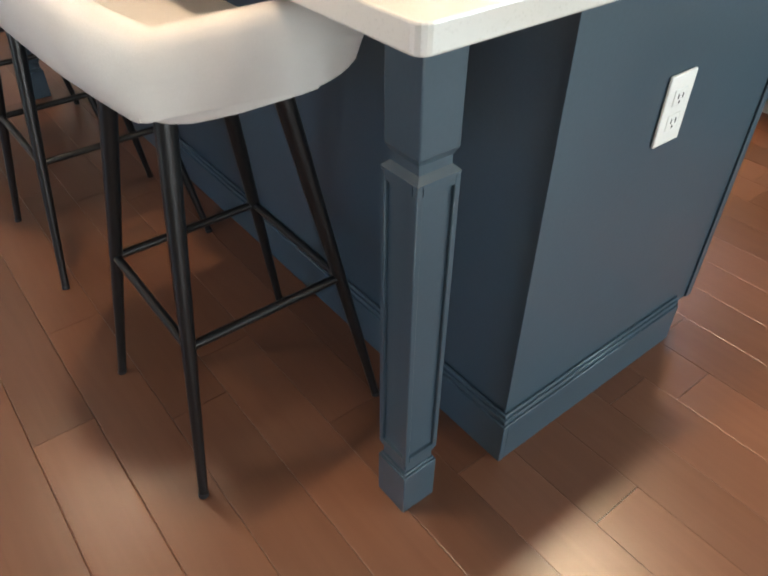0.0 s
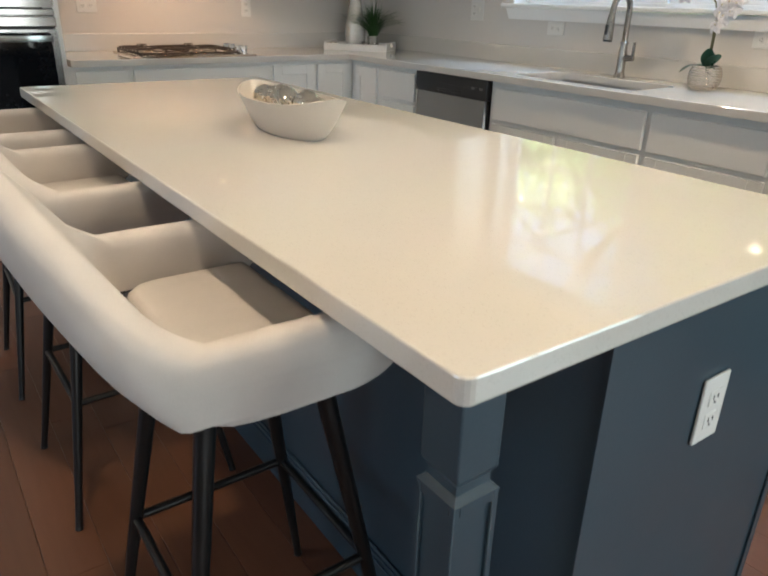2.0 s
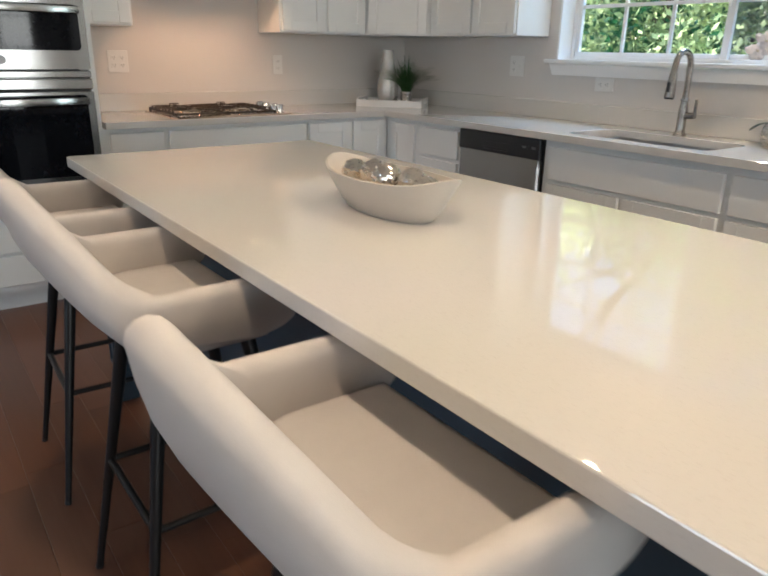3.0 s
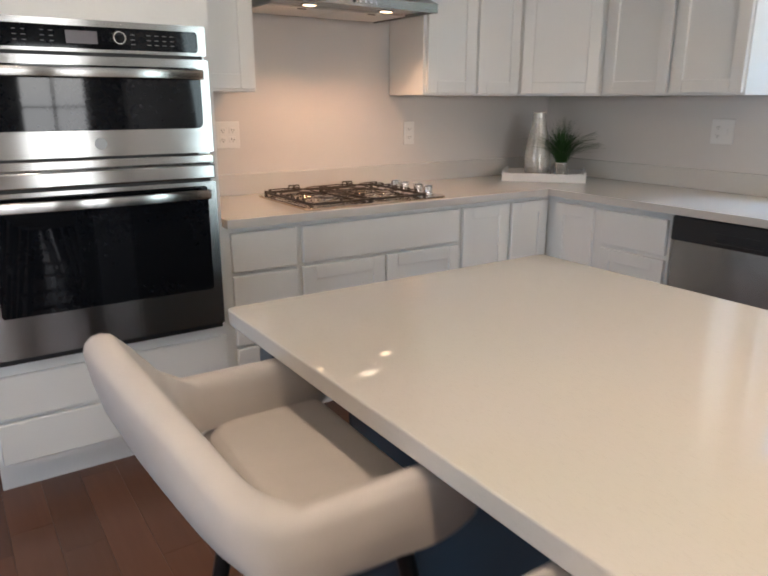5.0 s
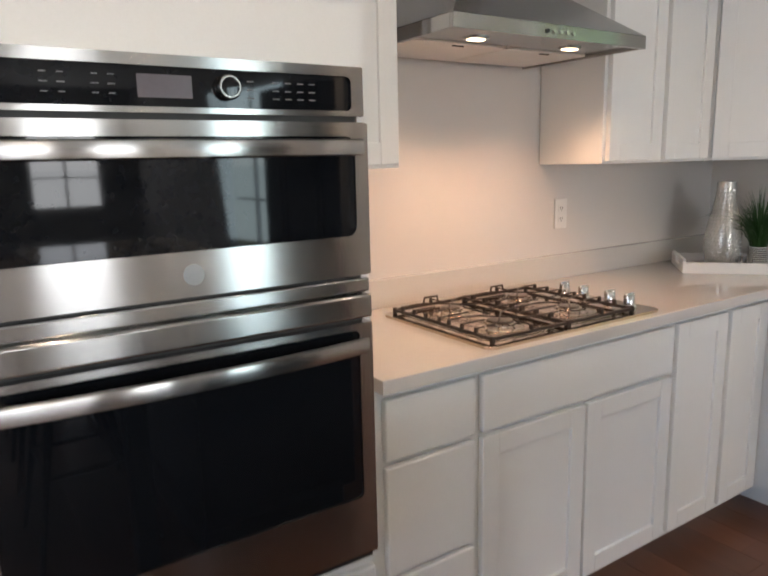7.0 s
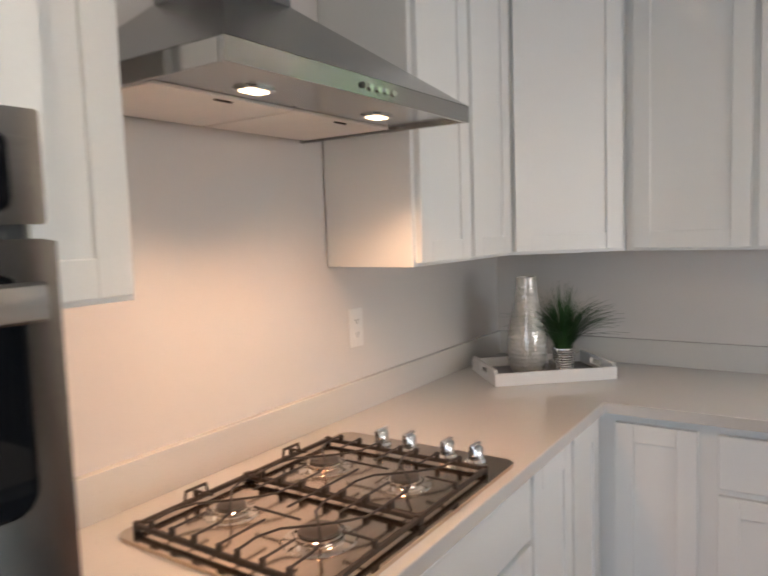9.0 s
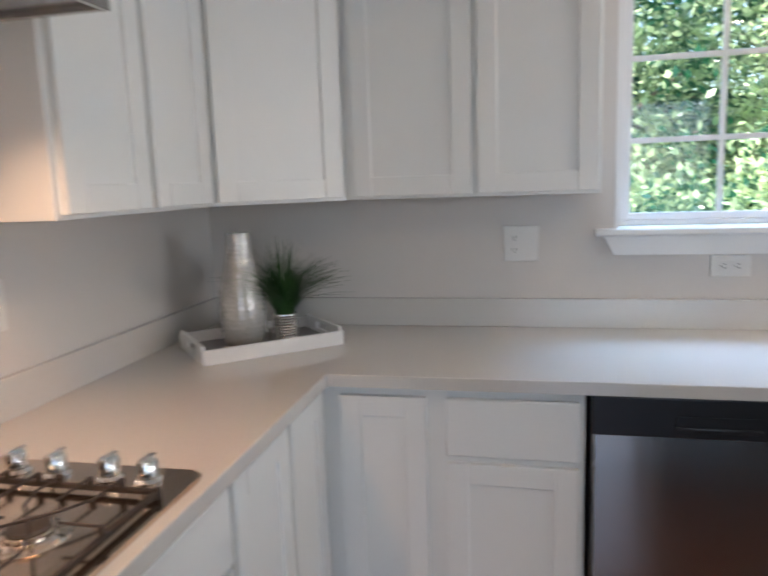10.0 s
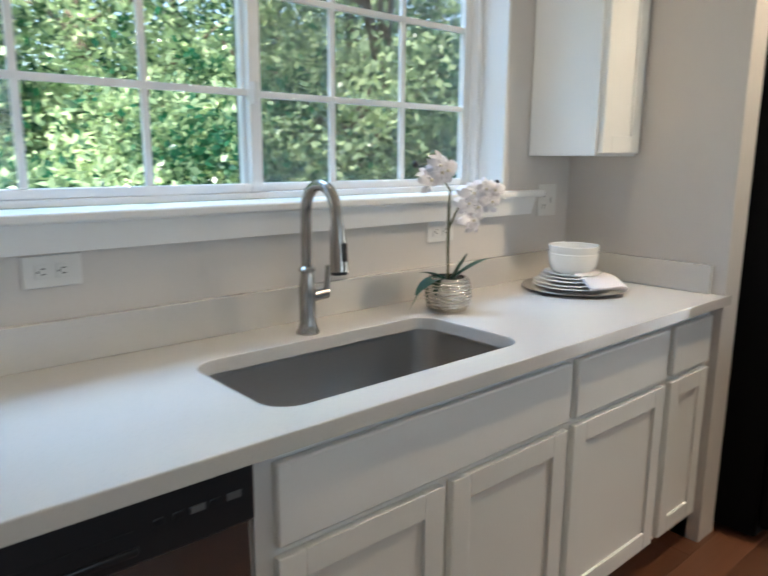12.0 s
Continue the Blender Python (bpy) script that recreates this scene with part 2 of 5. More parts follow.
def leaf_material(name, dark, light):
    m, n, l, b = material(name)
    gi, r, tc, ns, ad = (n.new("ShaderNode" + k) for k in ("NewGeometry", "ValToRGB", "TexCoord", "TexNoise", "Math"))
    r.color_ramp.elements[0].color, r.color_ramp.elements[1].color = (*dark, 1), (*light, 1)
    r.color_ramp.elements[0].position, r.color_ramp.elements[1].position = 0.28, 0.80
    # the noise paints sunlit and shaded clumps into the leaf colour
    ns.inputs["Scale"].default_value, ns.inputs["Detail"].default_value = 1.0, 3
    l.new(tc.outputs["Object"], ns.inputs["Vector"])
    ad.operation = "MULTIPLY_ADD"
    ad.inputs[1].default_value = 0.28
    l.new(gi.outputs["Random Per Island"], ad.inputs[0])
    clump_light = n.new("ShaderNodeMapRange")
    clump_light.inputs["From Min"].default_value, clump_light.inputs["From Max"].default_value = 0.36, 0.66
    clump_light.inputs["To Min"].default_value, clump_light.inputs["To Max"].default_value = 0.0, 0.80
    l.new(ns.outputs["Fac"], clump_light.inputs["Value"])
    l.new(clump_light.outputs[0], ad.inputs[2])
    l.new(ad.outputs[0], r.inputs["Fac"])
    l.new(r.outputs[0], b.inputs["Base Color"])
    b.inputs["Roughness"].default_value = 0.28
    tr, mx = n.new("ShaderNodeBsdfTranslucent"), n.new("ShaderNodeMixShader")
    l.new(r.outputs[0], tr.inputs["Color"])
    mx.inputs["Fac"].default_value = 0.5
    out = n["Material Output"]
    l.new(b.outputs[0], mx.inputs[1])
    l.new(tr.outputs[0], mx.inputs[2])
    l.new(mx.outputs[0], out.inputs["Surface"])
    return m


def clear_glass(name, veil):
    """A pane: mostly clear, with a mirror gloss; veil adds the grey of an insect screen."""
    m, n, l, b = material(name)
    tr, gl, mx = (n.new("ShaderNode" + k) for k in ("BsdfTransparent", "BsdfGlossy", "MixShader"))
    gl.inputs["Roughness"].default_value = 0.02
    tr.inputs["Color"].default_value = (1 - veil, 1 - veil, 1 - veil, 1)
    mx.inputs["Fac"].default_value = 0.025
    l.new(tr.outputs[0], mx.inputs[1])
    l.new(gl.outputs[0], mx.inputs[2])
    last = mx
    if veil > 0.2:
        df, mx2 = n.new("ShaderNodeBsdfDiffuse"), n.new("ShaderNodeMixShader")
        df.inputs["Color"].default_value = (0.30, 0.32, 0.34, 1)
        mx2.inputs["Fac"].default_value = 0.14
        l.new(mx.outputs[0], mx2.inputs[1])
        l.new(df.outputs[0], mx2.inputs[2])
        last = mx2
    l.new(last.outputs[0], n["Material Output"].inputs["Surface"])
    return m


QUARTZ, QUARTZ_UPSTAND, WOOD = quartz("white_quartz", 0.022), quartz("white_quartz_upstand", 0.20), wood_floor()
GLASS, SCREEN = clear_glass("window_glass", 0.03), clear_glass("screen_mesh", 0.22)
# its two greens include the sun and shade on the foliage
LEAF = leaf_material("sun_and_shade_leaf", (0.016, 0.100, 0.046), (0.72, 0.86, 0.50))


# ---- mesh helpers ----
def box(bm, x0, x1, y0, y1, z0, z1, bevel=0.0, segments=2):
    v = [bm.verts.new((x, y, z)) for x in (x0, x1) for y in (y0, y1) for z in (z0, z1)]
    quads = ((0, 1, 3, 2), (4, 6, 7, 5), (0, 4, 5, 1), (2, 3, 7, 6), (0, 2, 6, 4), (1, 5, 7, 3))
    fs = [bm.faces.new([v[i] for i in q]) for q in quads]
    if bevel:
        es = list({e for f in fs for e in f.edges})
        bmesh.ops.bevel(bm, geom=es, offset=bevel, segments=segments, affect="EDGES", profile=0.5)
    return bm


def prism(bm, outline, z0, z1, bevel=0.0, segments=2):
    """An upright body over an outline of (x, y), counter-clockwise; bevel rounds its upper and lower rim."""
    lo = [bm.verts.new((x, y, z0)) for x, y in outline]
    hi = [bm.verts.new((x, y, z1)) for x, y in outline]
    k = len(outline)
    bottom, top = bm.faces.new(lo[::-1]), bm.faces.new(hi)
    for i in range(k):
        bm.faces.new((lo[i], lo[(i + 1) % k], hi[(i + 1) % k], hi[i]))
    if bevel:
        bmesh.ops.bevel(bm, geom=list(top.edges) + list(bottom.edges), offset=bevel, segments=segments, affect="EDGES", profile=0.5)
    return bm


def rounded(x0, x1, y0, y1, r, n=6):
    pts = []
    for cx, cy, a in ((x1 - r, y0 + r, -90), (x1 - r, y1 - r, 0), (x0 + r, y1 - r, 90), (x0 + r, y0 + r, 180)):
        pts += [(cx + r * math.cos(radians(a + 90 * i / n)), cy + r * math.sin(radians(a + 90 * i / n))) for i in range(n + 1)]
    return pts


def tube(bm, pts, r, seg=10, r_end=None, caps=True):
    pts = [Vector(p) for p in pts]
    rings = []
    side = None
    for i, p in enumerate(pts):
        d = (pts[min(i + 1, len(pts) - 1)] - pts[max(i - 1, 0)]).normalized()
        if side is None:
            side = d.orthogonal().normalized()
        side = (side - d * side.dot(d)).normalized()
        up = d.cross(side)
        rad = r if r_end is None else r + (r_end - r) * i / (len(pts) - 1)
        rings.append([bm.verts.new(p + (side * math.cos(a) + up * math.sin(a)) * rad) for a in (2 * math.pi * j / seg for j in range(seg))])
    for a, b in zip(rings, rings[1:]):
        for j in range(seg):
            bm.faces.new((a[j], a[(j + 1) % seg], b[(j + 1) % seg], b[j]))
    if caps:
        bm.faces.new(rings[0][::-1])
        bm.faces.new(rings[-1])
    return bm


def lathe(bm, profile, seg=32, sx=1.0, sy=1.0, at=(0, 0, 0)):
    """A body turned about z from (radius, z) rows, lowest first."""
    rings = []
    for r, z in profile:
        if r < 1e-5:
            rings.append([bm.verts.new((at[0], at[1], at[2] + z))])
        else:
            rings.append([bm.verts.new((at[0] + sx * r * math.cos(2 * math.pi * j / seg), at[1] + sy * r * math.sin(2 * math.pi * j / seg), at[2] + z)) for j in range(seg)])
    for a, b in zip(rings, rings[1:]):
        for j in range(seg):
            q = [a[j % len(a)], a[(j + 1) % len(a)], b[(j + 1) % len(b)], b[j % len(b)]]
            q = list(dict.fromkeys(q))
            if len(q) > 2:
                bm.faces.new(q)
    return bm


def mesh_of(name, bm, mat, smooth=False):
    bmesh.ops.recalc_face_normals(bm, faces=bm.faces)
    me = bpy.data.meshes.new(name)
    bm.to_mesh(me)
    bm.free()
    me.materials.append(mat)
    if smooth:
        me.shade_smooth()
        me.set_sharp_from_angle(angle=radians(38))
        for f in me.polygons:
            if max(abs(c) for c in f.normal) > 0.9999:
                f.use_smooth = False
    return me


def part(name, bm, mat, parent, label="", smooth=True):
    ob = new(name, mesh_of(name, bm, mat, smooth))
    ob.parent = parent
    return tagged(ob, label)


def thing(name, m, label, category, group=""):
    ob = new(name)
    ob.empty_display_size = 0.1
    ob.matrix_world = m
    return tagged(ob, label, category, group)


def solid(name, bm, mat, label="", category="", kind="", smooth=True):
    return tagged(new(name, mesh_of(name, bm, mat, smooth)), label, category, "", kind)


def B():
    return bmesh.new()


# ---- the shell of the room ----
NY, EX = 4.735, 3.333          # inner faces of the cooktop wall and the window wall
WX, SY = -3.8, -7.6            # the living area's far walls
WIN_Y0, WIN_Y1, WIN_Z0, WIN_Z1 = 1.42, 3.285, 1.20, 2.33
T = 0.16

solid("wall_north", box(B(), WX - T, EX + T, NY, NY + T, 0, CEIL), PAINT, "light greige painted wall behind the cooktop", "wall", "structure", False)


def wall_with_holes(name, axis, at, depth, a0, a1, holes, mat, label):
    """A wall in the plane axis = at, from a0 to a1, thick by depth, with openings (b0, b1, z0, z1)."""
    bm = B()

    def piece(b0, b1, z0, z1):
        if b1 - b0 > 1e-4 and z1 - z0 > 1e-4:
            lo, hi = min(at, at + depth), max(at, at + depth)
            if axis == "x":
                box(bm, lo, hi, b0, b1, z0, z1)
            else:
                box(bm, b0, b1, lo, hi, z0, z1)
    cur = a0
    for b0, b1, z0, z1 in holes:
        piece(cur, b0, 0, CEIL)
        piece(b0, b1, 0, z0)
        piece(b0, b1, z1, CEIL)
        cur = b1
    piece(cur, a1, 0, CEIL)
    return solid(name, bm, mat, label, "wall", "structure", False)


wall_with_holes("wall_east", "x", EX, T, SY - T, NY, [(-3.30, -1.30, 0.30, 2.30), (WIN_Y0, WIN_Y1, WIN_Z0, WIN_Z1)], PAINT, "light greige painted wall with the sink window")
wall_with_holes("wall_south", "y", SY, -T, WX - T, EX, [(wx - 0.6, wx + 0.6, 0.65, 2.35) for wx in (-3.0, -1.55, -0.15, 2.12)], DIMMED_PAINT, "painted wall with a row of windows, darkened to dim its reflection")
wall_with_holes("wall_west", "x", WX, -T, SY, NY, [(1.20, 3.70, 0.6, 2.4)], DIMMED_PAINT, "painted living room wall, darkened to dim its reflection")
solid("wall_return", box(B(), 2.70, EX, 0.90, 1.02, 0, CEIL), PAINT, "painted side wall that ends the sink counter", "wall", "structure", False)
solid("ceiling", box(B(), WX - T, EX + T, SY - T, NY + T, CEIL, CEIL + 0.2), CEILING, "plain white painted ceiling", "ceiling", "structure", False)
solid("floor", box(B(), WX - T, EX + T, SY - T, NY + T, -0.15, -0.018), SLOT, "subfloor under the dark stained oak planks", "floor", "structure", False)

# unseen overhang, added to block sun through the west window
solid("porch_roof", box(B(), WX - T - 1.6, WX - T, SY - T, NY + T, CEIL, CEIL + 0.2), CEILING, "unseen roof strip added to keep the sun off the west window", "roof", "structure", False)

bm = B()
for x0, x1, y0, y1 in ((WX, 0.135, NY - 0.015, NY), (WX, WX + 0.015, SY, NY - 0.015), (WX + 0.015, EX, SY, SY + 0.015), (EX - 0.015, EX, SY + 0.015, -0.05)):
    box(bm, x0, x1, y0, y1, 0, 0.125, 0.004)
solid("baseboard", bm, TRIM, "white painted baseboard along the walls", "baseboard", "structure")


def plain_window(name, axis, at, b0, b1, z0, z1, label):
    """A white framed window with a bar grid in an opening of the living area."""
    w = tagged(new(name), label, "window", "", "structure")
    n_col, n_row = 2, 3

    def bar(p0, p1, q0, q1, nm, d=0.05):
        if axis == "x":
            part(nm, box(B(), at - d, at, p0, p1, q0, q1, 0.003), TRIM, w)
        else:
            part(nm, box(B(), p0, p1, at - d, at, q0, q1, 0.003), TRIM, w)
    bar(b0, b0 + 0.06, z0, z1, "jamb")
    bar(b1 - 0.06, b1, z0, z1, "jamb")
    bar(b0 + 0.06, b1 - 0.06, z0, z0 + 0.06, "bottom_rail")
    bar(b0 + 0.06, b1 - 0.06, z1 - 0.06, z1, "top_rail")
    for i in range(1, n_col):
        c = b0 + (b1 - b0) * i / n_col
        bar(c - 0.02, c + 0.02, z0 + 0.06, z1 - 0.06, "mullion", 0.045)
    for i in range(1, n_row):
        c = z0 + (z1 - z0) * i / n_row
        bar(b0 + 0.06, b1 - 0.06, c - 0.012, c + 0.012, "muntin", 0.04)
    return w


for k, wx in enumerate((-3.0, -1.55, -0.15, 2.12)):
    plain_window("window_%d" % (k + 2), "y", SY - 0.04, wx - 0.6, wx + 0.6, 0.65, 2.35, "white framed living room window with a bar grid")
plain_window("window_6", "x", WX - 0.04, 1.20, 3.70, 0.6, 2.4, "white framed side window with a bar grid")
# assumed, unseen window, added for the fill lamp behind it
plain_window("window_7", "x", EX + 0.09, -3.30, -1.30, 0.30, 2.30, "white framed window with a bar grid, added to light the island's end")


# ---- the sink window ----
def sink_window():
    w = tagged(new("window_1"), "white two-sash sliding window with a grid over the sink", "window", "", "structure")
    gx = EX + 0.137
    yc, z0, z1 = 2.36, 1.246, WIN_Z1
    # drywall returns faced with white jamb boards
    part("jamb_liner", box(B(), EX - 0.002, gx + 0.03, WIN_Y1 - 0.012, WIN_Y1, z0, z1), TRIM, w)
    part("jamb_liner", box(B(), EX - 0.002, gx + 0.03, WIN_Y0, WIN_Y0 + 0.012, z0, z1), TRIM, w)
    part("head_liner", box(B(), EX - 0.002, gx + 0.03, WIN_Y0 + 0.012, WIN_Y1 - 0.012, z1 - 0.012, z1), TRIM, w)
    fr = part("window_frame", box(B(), gx - 0.03, gx + 0.03, WIN_Y1 - 0.037, WIN_Y1 - 0.012, z0, z1 - 0.012, 0.003), TRIM, w)
    part("frame_side", box(B(), gx - 0.03, gx + 0.03, WIN_Y0 + 0.012, WIN_Y0 + 0.037, z0, z1 - 0.012, 0.003), TRIM, fr)
    part("frame_rail", box(B(), gx - 0.03, gx + 0.03, WIN_Y0 + 0.037, WIN_Y1 - 0.037, z0, z0 + 0.018, 0.003), TRIM, fr)
    part("frame_rail", box(B(), gx - 0.03, gx + 0.03, WIN_Y0 + 0.037, WIN_Y1 - 0.037, z1 - 0.03, z1 - 0.012, 0.003), TRIM, fr)
    for k, (ya, yb, xo) in enumerate(((yc - 0.025, WIN_Y1 - 0.037, -0.012), (WIN_Y0 + 0.037, yc + 0.02, 0.014))):
        sx0, sx1 = gx + xo - 0.013, gx + xo + 0.013
        s = 0.024
        sash = part("sash", box(B(), sx0, sx1, ya, ya + s + 0.012, z0 + 0.018, z1 - 0.03, 0.003), TRIM, w)
        part("stile", box(B(), sx0, sx1, yb - s, yb, z0 + 0.018, z1 - 0.03, 0.003), TRIM, sash)
        part("rail", box(B(), sx0, sx1, ya + s + 0.012, yb - s, z0 + 0.018, z0 + 0.018 + s, 0.003), TRIM, sash)
        part("rail", box(B(), sx0, sx1, ya + s + 0.012, yb - s, z1 - 0.03 - s, z1 - 0.03, 0.003), TRIM, sash)
        p0, p1, q0, q1 = ya + s + 0.012, yb - s, z0 + 0.018 + s, z1 - 0.03 - s
        for i in (1, 2):
            c = p0 + (p1 - p0) * i / 3
            part("muntin", box(B(), gx + xo - 0.008, gx + xo + 0.008, c - 0.009, c + 0.009, q0, q1, 0.002), TRIM, sash)
        for i in (1, 2, 3):
            c = 1.264 + 0.2665 * i
            part("muntin", box(B(), gx + xo - 0.0085, gx + xo + 0.0085, p0, p1, c - 0.009, c + 0.009, 0.002), TRIM, sash)
        pane = part("pane", box(B(), gx + xo - 0.0015, gx + xo + 0.0015, p0 - 0.004, p1 + 0.004, q0 - 0.004, q1 + 0.004), GLASS, sash, "clear glass pane", False)
        pane.visible_shadow = False
        if k == 1:
            scr = part("insect_screen", box(B(), gx + 0.036, gx + 0.037, ya, yb, z0 + 0.02, z1 - 0.03), SCREEN, w, "grey insect screen", False)
            scr.visible_shadow = False
    part("latch", box(B(), gx - 0.037, gx - 0.025, yc - 0.012, yc + 0.006, 1.50, 1.56, 0.004), TRIM, w)
    # stool and apron
    part("window_sill", box(B(), 3.290, gx - 0.03, 1.225, 3.348, 1.222, 1.246, 0.007, 3), TRIM, w)
    bm = B()
    ins = 0.03
    f = [(1.255, 1.221), (1.255 + ins, 1.160), (3.318 - ins, 1.160), (3.318, 1.221)]
    a = [bm.verts.new((3.310, y, z)) for y, z in f]
    c = [bm.verts.new((EX, y, z)) for y, z in f]
    bm.faces.new(a)
    bm.faces.new(c[::-1])
    for i in range(4):
        bm.faces.new((a[i], a[(i + 1) % 4], c[(i + 1) % 4], c[i]))
    part("apron", bm, TRIM, w, smooth=False)


sink_window()


# ---- cabinets ----
def shaker(parent, x0, x1, z0, z1, y=0.0, name="door", stile=0.058):
    """A flat-panel door: stiles and rails round a recessed panel, its back at y."""
    f = y - 0.020
    door = part(name, box(B(), x0 + stile - 0.004, x1 - stile + 0.004, y - 0.011, y - 0.002, z0 + stile - 0.004, z1 - stile + 0.004), CABINET, parent)
    part("stile", box(B(), x0, x0 + stile, f, y, z0, z1, 0.0025), CABINET, door)
    part("stile", box(B(), x1 - stile, x1, f, y, z0, z1, 0.0025), CABINET, door)
    part("rail", box(B(), x0 + stile, x1 - stile, f, y, z0, z0 + stile, 0.0025), CABINET, door)
    part("rail", box(B(), x0 + stile, x1 - stile, f, y, z1 - stile, z1, 0.0025), CABINET, door)
    return door


def slab(parent, x0, x1, z0, z1, y=0.0):
    return part("drawer_front", box(B(), x0, x1, y - 0.020, y, z0, z1, 0.005, 3), CABINET, parent)


def base_cabinet(m, width, label, doors=(), drawers=(), depth=0.595, kick=0.090, left=0.0, right=0.0, name="base_cabinet", top=0.879, open_top=False):
    c = thing(name, m, label, "cabinet", "white base cabinets")
    if open_top:
        for nm, a, b, y0, y1, z0, z1 in (("side_panel", 0, 0.018, 0, depth, 0.105, top), ("side_panel", width - 0.018, width, 0, depth, 0.105, top), ("back_panel", 0.018, width - 0.018, depth - 0.01, depth, 0.105, top), ("bottom_panel", 0.018, width - 0.018, 0.018, depth - 0.01, 0.105, 0.123), ("face_frame", 0.018, width - 0.018, 0, 0.018, 0.105, top)):
            part(nm, box(B(), a, b, y0, y1, z0, z1), CABINET, c, smooth=False)
    else:
        part("body", box(B(), 0, width, 0, depth, 0.105, top), CABINET, c, smooth=False)
    part("toe_kick", box(B(), left, width - right, kick, kick + 0.016, 0, 0.105), CABINET, c, smooth=False)
    for x0, x1, z0, z1 in drawers:
        slab(c, x0, x1, z0, z1)
    for x0, x1, z0, z1 in doors:
        shaker(c, x0, x1, z0, z1)
    return c


FN, FE = 4.135, 2.742          # face-frame planes of the two runs
D0, D1, W0, W1 = 0.118, 0.686, 0.700, 0.856


def north(x):
    return pose(x, FN, 0)


def east(y):
    return pose(FE, y, 0, 0, 0, -90)


base_cabinet(north(0.972), 0.318, "white painted drawer base beside the oven tower", drawers=((0.030, 0.306, W0, W1), (0.030, 0.306, 0.402, D1), (0.030, 0.306, D0, 0.388)))
base_cabinet(north(1.290), 0.850, "white cooktop base cabinet with a false drawer front", doors=((0.014, 0.414, D0, D1), (0.426, 0.838, D0, D1)), drawers=((0.014, 0.838, W0, W1),))
base_cabinet(north(2.140), 0.600, "white narrow-door corner base cabinet", doors=((0.012, 0.302, D0, W1), (0.328, 0.575, D0, W1)), right=-0.108)
base_cabinet(east(4.135), 0.325, "white full-height-door corner base cabinet", doors=((0.065, 0.305, D0, 0.846),), left=-0.09)
base_cabinet(east(3.810), 0.395, "white base cabinet with one drawer over a door", doors=((0.035, 0.380, D0, 0.664),), drawers=((0.035, 0.380, 0.684, 0.846),))
base_cabinet(east(2.795), 0.930, "white sink base with a false front and two doors", doors=((0.036, 0.456, D0, 0.664), (0.484, 0.920, D0, 0.664)), drawers=((0.036, 0.925, 0.684, 0.846),), open_top=True)
base_cabinet(east(1.865), 0.545, "white base cabinet with one drawer over a door", doors=((0.025, 0.525, D0, 0.664),), drawers=((0.025, 0.525, 0.684, 0.846),))
last = base_cabinet(east(1.320), 0.335, "narrow white end base cabinet with a drawer over a door", doors=((0.022, 0.285, D0, 0.664),), drawers=((0.022, 0.285, 0.684, 0.846),), right=0.03)
part("end_leg", box(B(), 0.300, 0.330, 0.003, 0.088, 0, 0.105), CABINET, last, smooth=False)


def upper(m, width, label, doors, depth=0.29, z0=1.370, z1=2.46):
    c = thing("wall_cabinet", m, label, "cabinet", "white wall cabinets")
    part("body", box(B(), 0, width, 0, depth, z0, z1, 0.001, 1), CABINET, c, smooth=False)
    for x0, x1 in doors:
        shaker(c, x0, x1, z0 + 0.010, z1 - 0.012)
    part("crown", box(B(), 0, width, -0.03, depth, z1, z1 + 0.05, 0.01), CABINET, c)
    return c


UN, UE = 4.440, 3.058
upper(pose(0.972, 4.404, 0), 0.284, "narrow white wall cabinet between oven tower and hood", ((0.02, 0.270),), depth=0.325, z0=1.378)
upper(pose(2.140, UN, 0), 0.630, "white two-door wall cabinet beside the hood", ((0.016, 0.312), (0.338, 0.618)))
upper(pose(UE, 4.115, 0, 0, 0, -90), 0.760, "white two-door wall cabinet beside the window", ((0.025, 0.388), (0.408, 0.752)), depth=0.27)
upper(pose(UE, 1.290, 0, 0, 0, -90), 0.268, "narrow white wall cabinet at the window's far side", ((0.012, 0.256),), depth=0.27)

corner = thing("corner_wall_cabinet", pose(0, 0, 0), "white diagonal corner wall cabinet with one door", "cabinet", "white wall cabinets")
cx0, cy0, cx1, cy1 = 2.772, UN, UE, 4.117
part("body", prism(B(), [(cx0, cy0), (cx1, cy1), (EX - 0.002, cy1), (EX - 0.002, NY - 0.002), (cx0, NY - 0.002)], 1.370, 2.46), CABINET, corner, smooth=False)
part("crown", prism(B(), [(cx0, cy0 - 0.02), (cx1 - 0.02, cy1), (EX - 0.002, cy1), (EX - 0.002, NY - 0.002), (cx0, NY - 0.002)], 2.46, 2.51), CABINET, corner, smooth=False)
dd = Vector((cx1 - cx0, cy1 - cy0, 0))
d_ob = shaker(corner, 0.022, dd.length - 0.022, 1.380, 2.448)
d_ob.matrix_basis = pose(cx0, cy0, 0, 0, 0, math.degrees(math.atan2(dd.y, dd.x)))


